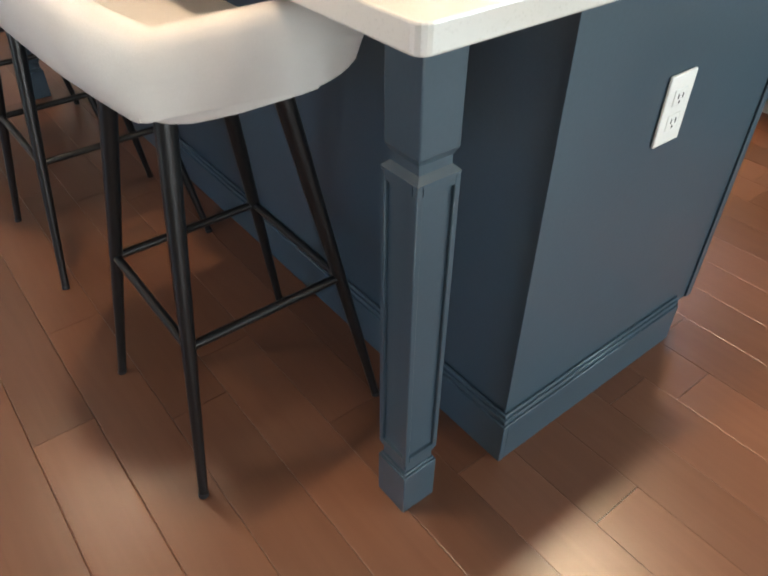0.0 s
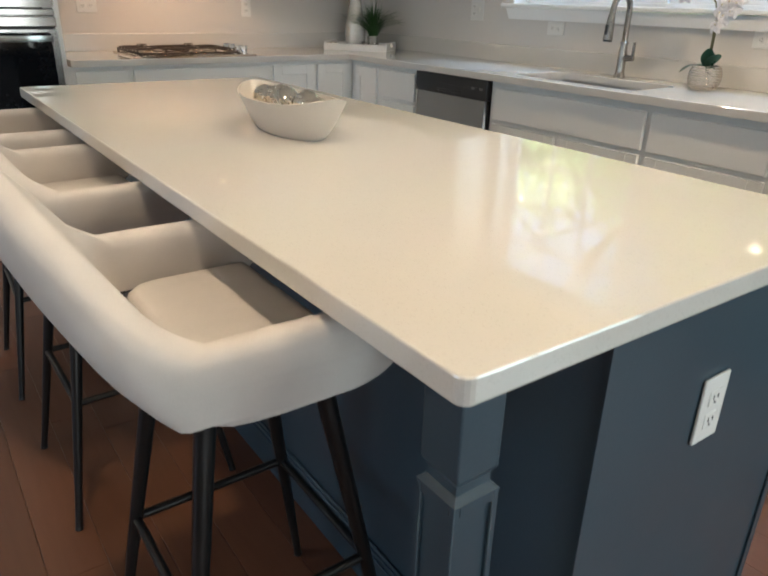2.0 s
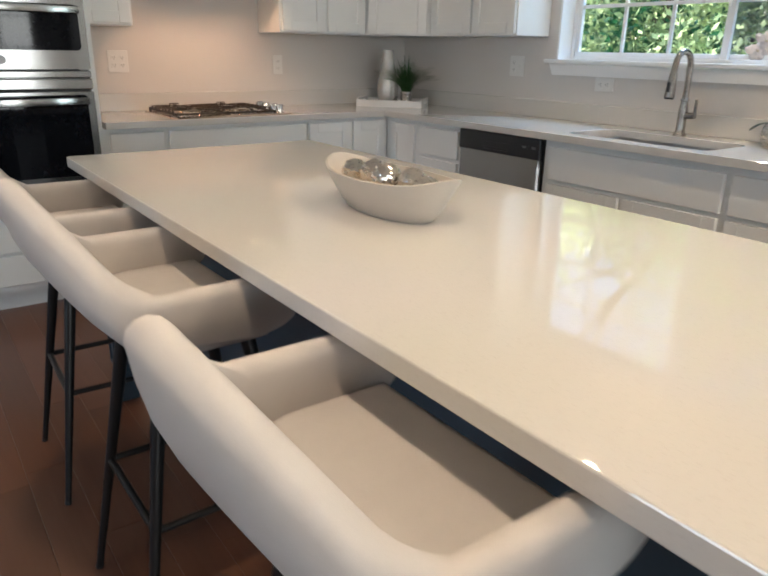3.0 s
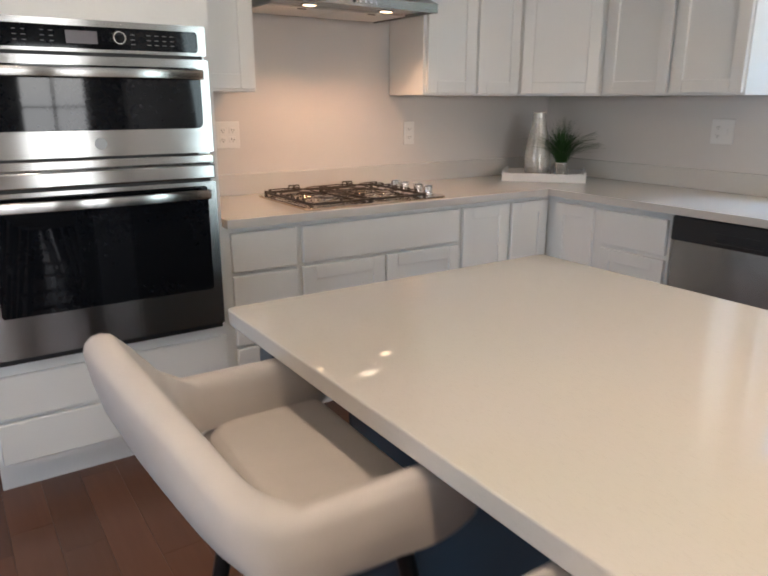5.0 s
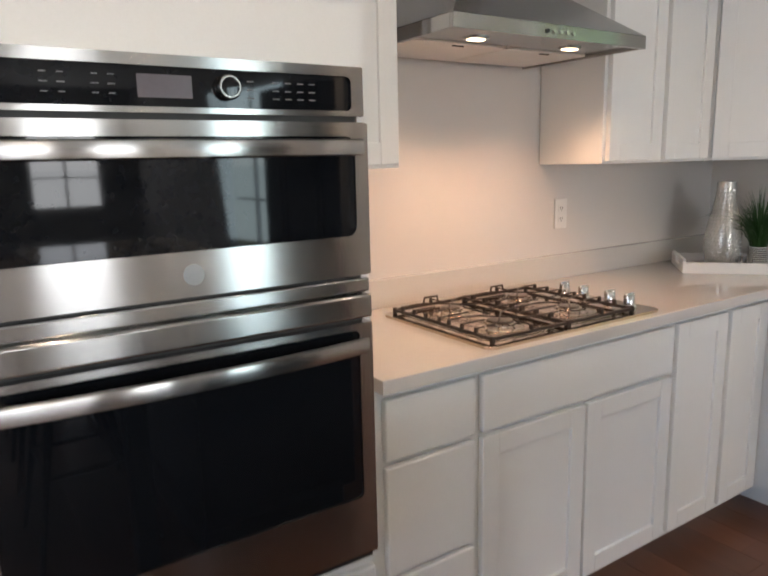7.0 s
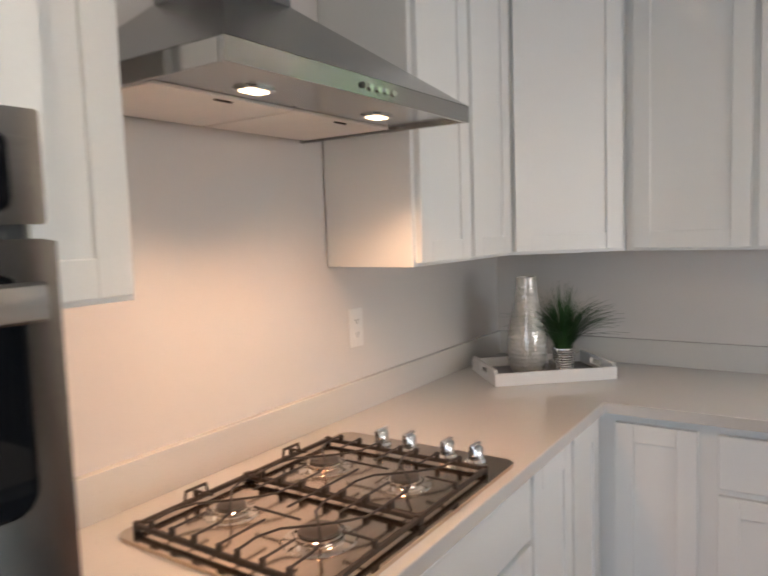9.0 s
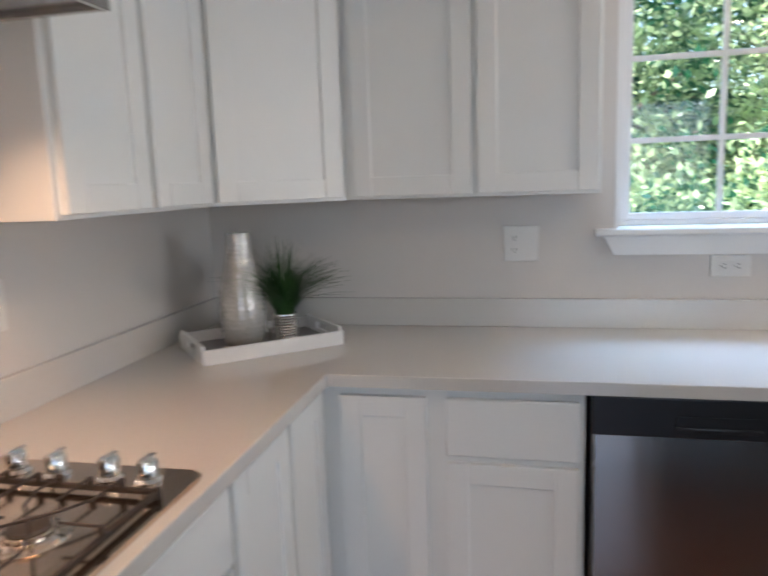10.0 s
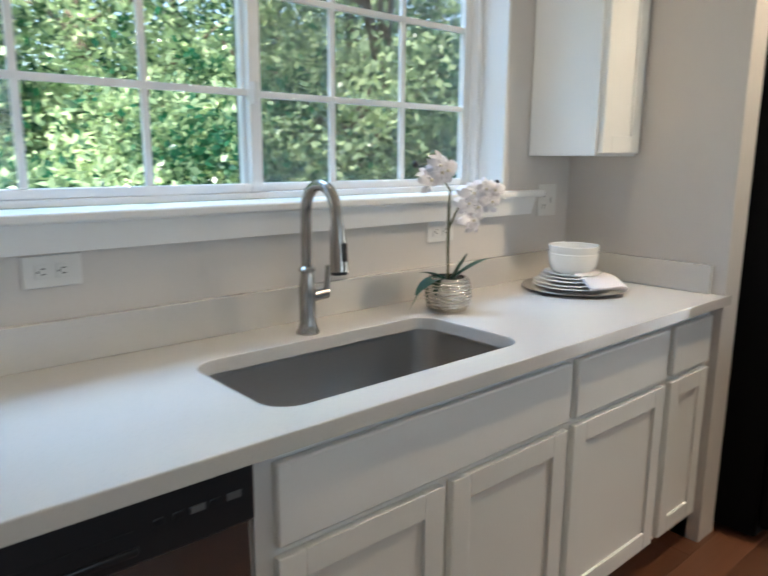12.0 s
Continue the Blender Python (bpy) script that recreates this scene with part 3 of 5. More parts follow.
# ---- oven tower and double oven ----
def tower():
    c = thing("oven_tower", pose(0, 0, 0), "tall white oven cabinet with two drawers below", "cabinet")
    x0, x1, f, bk = 0.140, 0.970, 4.120, NY - 0.002
    part("side_panel", box(B(), x0, x0 + 0.040, f, bk, 0.125, 2.46), CABINET, c, smooth=False)
    part("side_panel", box(B(), x1 - 0.032, x1, f, bk, 0.125, 2.46), CABINET, c, smooth=False)
    part("lower_body", box(B(), x0 + 0.040, x1 - 0.032, f, bk, 0.125, 0.508), CABINET, c, smooth=False)
    part("upper_body", box(B(), x0 + 0.040, x1 - 0.032, f, bk, 1.584, 2.46), CABINET, c, smooth=False)
    part("back_panel", box(B(), x0 + 0.040, x1 - 0.032, bk - 0.01, bk, 0.508, 1.584), CABINET, c, smooth=False)
    part("toe_kick", box(B(), x0, x1, f + 0.105, f + 0.12, 0, 0.125), CABINET, c, smooth=False)
    slab(c, x0 + 0.012, x1 - 0.014, 0.316, 0.466, f)
    slab(c, x0 + 0.012, x1 - 0.014, 0.152, 0.302, f)
    shaker(c, x0 + 0.014, (x0 + x1) / 2 - 0.003, 1.725, 2.45, f)
    shaker(c, (x0 + x1) / 2 + 0.003, x1 - 0.004, 1.725, 2.45, f)
    part("crown", box(B(), x0 - 0.02, x1, f - 0.03, bk, 2.46, 2.51, 0.01), CABINET, c)


tower()


def bowed(x0, x1, y, z0, z1, bow, n=14):
    """A handle's flat bar that bows out from the door."""
    bm = B()
    rows = []
    for i in range(n + 1):
        u = i / n
        x = x0 + (x1 - x0) * u
        o = y - bow * (1 - (2 * u - 1) ** 2)
        rows.append([bm.verts.new(p) for p in ((x, o, z0), (x, o - 0.005, z0 + 0.003), (x, o - 0.007, (z0 + z1) / 2), (x, o - 0.005, z1 - 0.003), (x, o, z1), (x, o + 0.010, z1 - 0.002), (x, o + 0.010, z0 + 0.002))])
    for a, b in zip(rows, rows[1:]):
        for j in range(7):
            bm.faces.new((a[j], a[(j + 1) % 7], b[(j + 1) % 7], b[j]))
    bm.faces.new(rows[0][::-1])
    bm.faces.new(rows[-1])
    return bm


def ring_face(x0, x1, z0, z1, a0, a1, b0, b1, y0, y1, r=0.018):
    """A flat face with a rounded window in it, from y0 (front) to y1."""
    bm = B()
    inner = rounded(a0, a1, b0, b1, r, 5)
    outer = []
    for px, pz in inner:
        # each point of the inner rim has its fellow on the outer rectangle
        u, v = (px - (a0 + a1) / 2) / ((a1 - a0) / 2), (pz - (b0 + b1) / 2) / ((b1 - b0) / 2)
        k = max(abs(u), abs(v))
        outer.append(((x0 + x1) / 2 + u / k * (x1 - x0) / 2, (z0 + z1) / 2 + v / k * (z1 - z0) / 2))
    n = len(inner)
    fi, fo = [bm.verts.new((x, y0, z)) for x, z in inner], [bm.verts.new((x, y0, z)) for x, z in outer]
    bi, bo = [bm.verts.new((x, y1, z)) for x, z in inner], [bm.verts.new((x, y1, z)) for x, z in outer]
    # the rectangle's corners
    for i in range(n):
        j = (i + 1) % n
        for ring, rim in ((fi, fo), (bi, bo)):
            pts = [ring[i], ring[j], rim[j], rim[i]]
            bm.faces.new(pts)
        bm.faces.new((fi[i], fi[j], bi[j], bi[i]))
        bm.faces.new((fo[i], fo[j], bo[j], bo[i]))
    return bm


def double_oven():
    o = thing("wall_oven", pose(0, 0, 0), "stainless steel double wall oven with black glass doors", "oven")
    x0, x1 = 0.182, 0.937
    part("chassis", box(B(), x0 + 0.006, x1 - 0.006, 4.112, 4.66, 0.511, 1.582), STEEL_V, o, smooth=False)
    part("trim_frame", box(B(), x0, x1, 4.098, 4.112, 0.511, 1.582, 0.002), STEEL_V, o)
    # control panel
    p = part("control_panel", ring_face(x0, x1, 1.487, 1.582, x0 + 0.028, x1 - 0.028, 1.497, 1.563, 4.072, 4.098, 0.012), STEEL, o)
    part("control_glass", box(B(), x0 + 0.022, x1 - 0.022, 4.078, 4.096, 1.492, 1.570), BLACK_GLASS, p, "glossy black control glass", False)
    part("display", box(B(), 0.50, 0.592, 4.0765, 4.0785, 1.512, 1.550), simple("dim_display", (0.10, 0.085, 0.10), 0.2), p)
    bm = B()
    lathe(bm, [(0.0, 0), (0.020, 0), (0.0225, 0.004), (0.0225, 0.014), (0.019, 0.020), (0, 0.020)], 28)
    k = part("knob", bm, NICKEL, p, "brushed metal control knob")
    k.matrix_basis = pose(0.655, 4.078, 1.533, 90, 0, 0)
    bm = B()
    lathe(bm, [(0, 0.0195), (0.0165, 0.0205), (0, 0.021)], 24)
    kd = part("knob_cap", bm, BLACK_GLASS, p)
    kd.matrix_basis = pose(0.655, 4.078, 1.533, 90, 0, 0)
    for gx, gz, w in [(a, b, c) for a in (0.36, 0.385, 0.435, 0.46) for b, c in ((1.547, 0.010), (1.532, 0.012), (1.517, 0.010))] + [(a, b, 0.013) for a in (0.70, 0.75, 0.775, 0.80, 0.825) for b in (1.545, 1.530, 1.516)]:
        part("key_mark", box(B(), gx - w / 2, gx + w / 2, 4.0774, 4.0782, gz - 0.0011, gz + 0.0011), GREY_MARK, p, smooth=False)
    part("upper_vent", box(B(), x0 + 0.01, x1 - 0.01, 4.09, 4.10, 1.474, 1.488), SLOT, o, smooth=False)
    # upper door
    d = part("upper_door", ring_face(x0, x1, 1.168, 1.475, x0 + 0.030, x1 - 0.030, 1.250, 1.448, 4.060, 4.098, 0.022), STEEL, o)
    part("door_glass", box(B(), x0 + 0.024, x1 - 0.024, 4.064, 4.092, 1.244, 1.454), BLACK_GLASS, d, "black oven window", False)
    h = part("handle", bowed(x0 + 0.028, x1 - 0.030, 4.030, 1.410, 1.442, 0.018), STEEL, d, "bowed steel handle bar")
    for hx in (x0 + 0.045, x1 - 0.047):
        part("handle_post", box(B(), hx - 0.010, hx + 0.010, 4.034, 4.066, 1.416, 1.436, 0.003), STEEL, h)
    bm = B()
    lathe(bm, [(0, 0), (0.019, 0), (0.019, 0.002), (0, 0.002)], 28)
    e = part("emblem", bm, simple("emblem_metal", (0.30, 0.30, 0.30), 0.45, metal=0.7), d, "plain round metal emblem")
    e.matrix_basis = pose(0.565, 4.060, 1.208, 90, 0, 0)
    # louvred band between the doors
    part("band", box(B(), x0, x1, 4.066, 4.098, 1.130, 1.160, 0.004), STEEL, o)
    part("band_slot", box(B(), x0 + 0.05, x1 - 0.05, 4.080, 4.098, 1.160, 1.168), SLOT, o, smooth=False)
    part("lower_band", box(B(), x0, x1, 4.056, 4.098, 1.076, 1.127, 0.006, 3), STEEL, o)
    part("lower_gap", box(B(), x0 + 0.012, x1 - 0.012, 4.085, 4.10, 1.064, 1.076), SLOT, o, smooth=False)
    # lower door
    d = part("lower_door", ring_face(x0, x1, 0.535, 1.066, x0 + 0.032, x1 - 0.032, 0.672, 1.052, 4.060, 4.098, 0.012), STEEL_V, o)
    part("door_glass", box(B(), x0 + 0.026, x1 - 0.026, 4.064, 4.092, 0.666, 1.056), BLACK_GLASS, d, "black oven window", False)
    h = part("handle", bowed(x0 + 0.045, x1 - 0.030, 4.030, 1.008, 1.042, 0.022), STEEL, d, "bowed steel handle bar")
    for hx in (x0 + 0.062, x1 - 0.047):
        part("handle_post", box(B(), hx - 0.010, hx + 0.010, 4.034, 4.066, 1.014, 1.036, 0.003), STEEL, h)
    part("bottom_vent", box(B(), x0 + 0.004, x1 - 0.004, 4.075, 4.098, 0.513, 0.531, 0.002), BLACK_PLASTIC, o)


double_oven()


# ---- worktops and backsplash ----
CT, CB = 0.914, 0.880


def counter_l():
    """The L of quartz in one slab, with eased edges and the sink's cut-out."""
    bm = B()
    e, n_edge = 2.690, 4.092
    outline = [(0.982, NY - 0.002), (0.982, n_edge), (e, n_edge), (e, 0.985), (2.697, 0.985), (2.697, 1.022), (EX - 0.002, 1.022), (EX - 0.002, NY - 0.002)]
    hole = rounded(2.783, 3.140, 1.995, 2.722, 0.065, 7)
    loops = []
    for pts in (outline, hole):
        vs = [bm.verts.new((x, y, CT)) for x, y in pts]
        loops += [bm.edges.new((vs[k], vs[(k + 1) % len(vs)])) for k in range(len(vs))]
    bmesh.ops.triangle_fill(bm, edges=loops, use_beauty=True)
    ext = bmesh.ops.extrude_face_region(bm, geom=bm.faces[:])
    for g in ext["geom"]:
        if isinstance(g, bmesh.types.BMVert):
            g.co.z = CB
    bmesh.ops.recalc_face_normals(bm, faces=bm.faces)
    rim = [d for d in bm.edges if len(d.link_faces) == 2 and all(abs(v.co.z - CT) < 1e-5 for v in d.verts) and abs(d.link_faces[0].normal.z - d.link_faces[1].normal.z) > 0.5]
    bmesh.ops.bevel(bm, geom=rim, offset=0.003, segments=2, affect="EDGES", profile=0.5)
    return solid("worktop", bm, QUARTZ, "polished white quartz worktop in an L with sink cut-out", "worktop", smooth=False)


counter_l()
bm = B()
box(bm, 0.985, EX - 0.024, NY - 0.022, NY - 0.001, CT, CT + 0.098, 0.002)
solid("backsplash_north", bm, QUARTZ_UPSTAND, "low white quartz upstand behind the cooktop", "backsplash", "structure")
solid("backsplash_east", box(B(), EX - 0.022, EX - 0.001, 1.045, NY - 0.002, CT, CT + 0.098, 0.002), QUARTZ_UPSTAND, "low white quartz upstand behind the sink", "backsplash", "structure")
solid("backsplash_return", box(B(), 2.745, EX - 0.024, 1.021, 1.043, CT, CT + 0.098, 0.002), QUARTZ_UPSTAND, "low white quartz upstand on the side wall", "backsplash", "structure")


def sink():
    s = thing("sink", pose(0, 0, 0), "undermount stainless steel single-bowl sink", "sink")
    rim = rounded(2.777, 3.146, 1.989, 2.728, 0.068, 7)
    flo = rounded(2.797, 3.126, 2.009, 2.708, 0.075, 7)
    n = len(rim)
    bm = B()
    rows = [[bm.verts.new((*p, z)) for p in o] for o, z in ((rounded(2.765, 3.160, 1.975, 2.742, 0.08, 7), 0.879), (rim, 0.879), (rim, 0.868), (flo, 0.700), (rounded(2.830, 3.095, 2.040, 2.678, 0.08, 7), 0.688))]
    for a, b in zip(rows, rows[1:]):
        for i in range(n):
            bm.faces.new((a[i], a[(i + 1) % n], b[(i + 1) % n], b[i]))
    bm.faces.new(rows[-1])
    part("basin", bm, SINK, s)
    bm = B()
    lathe(bm, [(0, 0.689), (0.042, 0.689), (0.045, 0.692), (0.040, 0.694), (0.030, 0.690), (0, 0.690)], 28, at=(3.0, 2.36, 0))
    part("drain", bm, CHROME, s, "chrome strainer drain")


sink()


def faucet():
    f = thing("faucet", pose(3.195, 2.366, CT), "brushed nickel pull-down gooseneck kitchen faucet", "faucet")
    bm = B()
    lathe(bm, [(0, 0), (0.030, 0), (0.030, 0.006), (0.026, 0.012), (0.0215, 0.03), (0.021, 0.09), (0.0225, 0.115), (0.0185, 0.14), (0.0165, 0.16), (0, 0.16)], 28)
    part("body", bm, NICKEL, f)
    bm = B()
    lathe(bm, [(0.0135, 0.158), (0.0205, 0.162), (0.0205, 0.170), (0.0135, 0.176)], 24)
    part("collar", bm, NICKEL, f)
    arc = [(0, 0, 0.16), (0, 0, 0.22), (0, 0, 0.29)]
    R = 0.062
    for i in range(0, 15):
        a = radians(180 - 12.0 * i)
        arc.append((-R - R * math.cos(a), 0, 0.315 + R * math.sin(a) * 1.08))
    arc.append((-2 * R - 0.006, 0, 0.285))
    part("neck", tube(B(), arc, 0.0142, 14), NICKEL, f)
    bm = B()
    tube(bm, [(-0.129, 0, 0.290), (-0.131, 0, 0.262), (-0.133, 0, 0.225), (-0.136, 0, 0.180)], 0.0165, 16, 0.0235)
    sp = part("spray_head", bm, NICKEL, f)
    part("nozzle", tube(B(), [(-0.136, 0, 0.180), (-0.1365, 0, 0.172)], 0.0225, 16, 0.0200), BLACK_PLASTIC, sp)
    part("spray_button", box(B(), -0.160, -0.149, -0.007, 0.007, 0.205, 0.250, 0.003), BLACK_PLASTIC, sp)
    part("lever_hub", tube(B(), [(0, -0.012, 0.095), (0, -0.062, 0.098)], 0.016, 16, 0.0145), NICKEL, f)
    part("lever", tube(B(), [(-0.001, -0.058, 0.092), (-0.003, -0.061, 0.120), (-0.006, -0.063, 0.172)], 0.0090, 12, 0.0070), NICKEL, f, "upright side lever")


faucet()


# ---- cooktop ----
def grate(xc, half, y0, y1):
    """One cast iron grate over two burners: low rails with tabs, fingers from the tabs, and a bent cross over each burner."""
    g = B()
    lo, zt, r = 0.021, 0.038, 0.0026
    xl, xr = xc - half, xc + half
    for p, q, u, v in ((xl, xr, y0 - 0.005, y0 + 0.005), (xl, xr, y1 - 0.005, y1 + 0.005), (xl - 0.005, xl + 0.004, y0, y1), (xr - 0.004, xr + 0.005, y0, y1)):
        box(g, p, q, u, v, lo - 0.005, lo + 0.005, 0.002, 1)
    mid = (y0 + y1) / 2

    def tab(x, y):
        box(g, x - 0.0045, x + 0.0045, y - 0.0055, y + 0.0055, lo, zt + 0.002, 0.0015, 1)

    def wire(pts):
        tube(g, [Vector((x, y, zt)) for x, y in pts], r, 7)
    for by in BURNER_Y:
        for side, ex in ((-1, xl), (1, xr)):
            for k in (-1, 0, 1):
                tab(ex, by + 0.058 * k)
            wire(((ex, by), (ex - side * 0.045, by), (ex - side * 0.080, by)))
        wire(((xl, by + 0.058), (xl + 0.052, by + 0.064), (xc - 0.045, by + 0.050), (xc, by), (xc + 0.040, by - 0.036), (xc + 0.075, by - 0.056), (xr, by - 0.058)))
        wire(((xr, by + 0.058), (xr - 0.060, by + 0.056), (xc + 0.040, by + 0.040), (xc, by)))
        wire(((xl, by - 0.058), (xl + 0.060, by - 0.056), (xc - 0.050, by - 0.045), (xc, by)))
    for ex, reach in ((xl, 0.110), (xr, -0.110)):
        tab(ex, mid)
        wire(((ex, mid), (ex + reach, mid)))
    wire(((xc, y0), (xc, y0 + 0.070)))
    wire(((xc, y1), (xc, y1 - 0.050)))
    wire(((xc, mid - 0.058), (xc, mid + 0.058)))
    for ty in (y0, y1):
        tab(xc, ty)
    # lifting loop at the back and the feet
    tube(g, [(xc - 0.030, y1, lo), (xc - 0.026, y1, zt + 0.006), (xc + 0.026, y1, zt + 0.006), (xc + 0.030, y1, lo)], 0.0036, 7)
    for fx in (xl, xr):
        for fy in (y0, y1):
            box(g, fx - 0.006, fx + 0.006, fy - 0.006, fy + 0.006, 0.009, lo + 0.008, 0.0015, 1)
    return g


BURNER_Y = (0.150, 0.372)


def cooktop():
    c = thing("gas_cooktop", pose(1.330, 4.118, CT), "stainless gas cooktop with black cast iron grates", "cooktop")
    W, D = 0.722, 0.502
    part("tray", prism(B(), rounded(0, W, 0, D, 0.024), 0.0005, 0.009, 0.004, 3), TRAY_STEEL, c)
    for xc in (0.174, 0.466):
        part("well", prism(B(), rounded(xc - 0.136, xc + 0.136, 0.034, D - 0.034, 0.03), 0.009, 0.0105, 0.0012, 1), TRAY_STEEL, c, "polished steel well")
        for by, r in zip(BURNER_Y, (0.043, 0.034) if xc < 0.3 else (0.036, 0.040)):
            bm = B()
            lathe(bm, [(0, 0.0105), (r * 1.62, 0.0105), (r * 1.55, 0.0135), (r * 1.10, 0.0150), (r * 1.04, 0.0170), (r * 1.04, 0.0240), (r * 0.98, 0.0255), (0, 0.0255)], 32, at=(xc, by, 0))
            b = part("burner", bm, BURNER, c, "polished burner ring")
            bm = B()
            lathe(bm, [(0, 0.0255), (r * 0.84, 0.0255), (r * 0.88, 0.0275), (r * 0.84, 0.0305), (r * 0.30, 0.0315), (0, 0.0315)], 32, at=(xc, by, 0))
            part("burner_cap", bm, IRON_CAP, b, "dark burner cap")
            part("igniter", tube(B(), [(xc - r * 1.3, by, 0.011), (xc - r * 1.3, by, 0.022)], 0.0026, 8), CHINA, b)
        part("grate", grate(xc, 0.142, 0.028, D - 0.028), IRON, c, "black cast iron grate")
    for ky in (0.080, 0.155, 0.262, 0.345):
        bm = B()
        lathe(bm, [(0, 0.009), (0.024, 0.009), (0.024, 0.013), (0.019, 0.018), (0.0175, 0.044), (0.015, 0.048), (0, 0.048)], 24, at=(W - 0.055, ky, 0))
        k = part("knob", bm, CHROME, c, "chrome burner knob")
        part("grip", box(B(), W - 0.077, W - 0.033, ky - 0.006, ky + 0.006, 0.028, 0.054, 0.003), CHROME, k)


cooktop()


# ---- range hood ----
def hood():
    h = thing("range_hood", pose(0, 0, 0), "stainless chimney range hood with two lit lamps", "range hood")
    x0, x1, y0, y1, z0, z1 = 1.297, 2.055, 4.225, NY - 0.002, 1.715, 1.752
    a0, a1, b0, zt = 1.585, 1.782, 4.520, 1.968
    bm = B()
    t = 0.012
    part("front_lip", box(bm, x0, x1, y0, y0 + t, z0, z1, 0.001, 1), STEEL, h, smooth=False)
    part("side_lip", box(B(), x0, x0 + t, y0 + t, y1, z0, z1, 0.001, 1), STEEL, h, smooth=False)
    part("side_lip", box(B(), x1 - t, x1, y0 + t, y1, z0, z1, 0.001, 1), STEEL, h, smooth=False)
    bm = B()
    lo = [bm.verts.new(p) for p in ((x0, y0, z1), (x1, y0, z1), (x1, y1, z1), (x0, y1, z1))]
    hi = [bm.verts.new(p) for p in ((a0, b0, zt), (a1, b0, zt), (a1, y1, zt), (a0, y1, zt))]
    bm.faces.new(hi)
    bm.faces.new(lo[::-1])
    for i in range(4):
        bm.faces.new((lo[i], lo[(i + 1) % 4], hi[(i + 1) % 4], hi[i]))
    part("canopy", bm, STEEL_V, h, smooth=False)
    part("chimney", box(B(), a0, a1, b0, y1, zt, CEIL - 0.001), STEEL_V, h, smooth=False)
    part("chimney_vent", box(B(), a0 - 0.0015, a0, b0 + 0.03, y1 - 0.03, 2.03, 2.20), SLOT, h, smooth=False)
    part("soffit", box(B(), x0 + t, x1 - t, y0 + t, y1, z0 + 0.010, z0 + 0.014), STEEL, h, smooth=False)
    for fx0, fx1 in ((x0 + 0.03, (x0 + x1) / 2 - 0.004), ((x0 + x1) / 2 + 0.004, x1 - 0.03)):
        fl = part("filter", box(B(), fx0, fx1, 4.43, y1 - 0.03, z0 + 0.003, z0 + 0.010, 0.002), HOOD_PAN, h, "metal grease filter")
        part("filter_latch", box(B(), (fx0 + fx1) / 2 - 0.02, (fx0 + fx1) / 2 + 0.02, 4.445, 4.452, z0, z0 + 0.004, 0.001), IRON, fl)
    for lx in (1.49, 1.87):
        l = part("lamp_ring", prism(B(), rounded(lx - 0.034, lx + 0.034, 4.334, 4.386, 0.014), z0 + 0.005, z0 + 0.010, 0.0015, 1), CHROME, h)
        part("lamp_lens", prism(B(), rounded(lx - 0.025, lx + 0.025, 4.343, 4.377, 0.010), z0 + 0.0035, z0 + 0.005), LIT, l, "lit warm lamp", False)
    for i in range(5):
        bm = B()
        lathe(bm, [(0, 0), (0.0065, 0), (0.006, 0.004), (0, 0.004)], 14)
        b = part("button", bm, BLACK_PLASTIC if i == 0 else CHROME, h)
        b.matrix_basis = pose(1.625 + 0.026 * i, y0, 1.733, 90, 0, 0)


hood()


# ---- dishwasher ----
def dishwasher():
    d = thing("dishwasher", pose(FE, 3.405, 0, 0, 0, -90), "stainless dishwasher with a black control strip", "dishwasher")
    W = 0.600
    part("tub", box(B(), 0.004, W - 0.004, 0.005, 0.58, 0.09, 0.876), BLACK_PLASTIC, d, smooth=False)
    bm = B()
    rows = []
    for z in (0.110, 0.118, 0.40, 0.70, 0.768):
        bow = 0.006 * (1 - ((z - 0.44) / 0.33) ** 2)
        rows.append([bm.verts.new((x, -0.024 - max(0, bow) if x not in (0.006, W - 0.006) else -0.016, z)) for x in (0.006, 0.014, W - 0.014, W - 0.006)])
    for a, b in zip(rows, rows[1:]):
        for j in range(3):
            bm.faces.new((a[j], a[j + 1], b[j + 1], b[j]))
    box(bm, 0.006, W - 0.006, -0.012, 0.004, 0.110, 0.768)
    part("door", bm, STEEL_V, d, "brushed stainless door")
    s = part("control_strip", box(B(), 0.003, W - 0.003, -0.030, 0.004, 0.768, 0.874, 0.006, 3), BLACK_PLASTIC, d, "glossy black control strip")
    part("pocket_handle", box(B(), 0.20, 0.40, -0.036, -0.028, 0.786, 0.800, 0.004), BLACK_PLASTIC, s)
    part("pocket", box(B(), 0.205, 0.395, -0.0315, -0.029, 0.802, 0.826), BLACK_PLASTIC, s, smooth=False)
    for bx, w in ((0.425, 0.016), (0.455, 0.018), (0.482, 0.026), (0.515, 0.018), (0.545, 0.026)):
        part("key", box(B(), bx, bx + w, -0.0325, -0.029, 0.820, 0.832, 0.001), GREY_MARK if w > 0.02 else BLACK_PLASTIC, s)
    part("toe_panel", box(B(), 0.004, W - 0.004, 0.06, 0.075, 0, 0.10), BLACK_PLASTIC, d, smooth=False)


dishwasher()


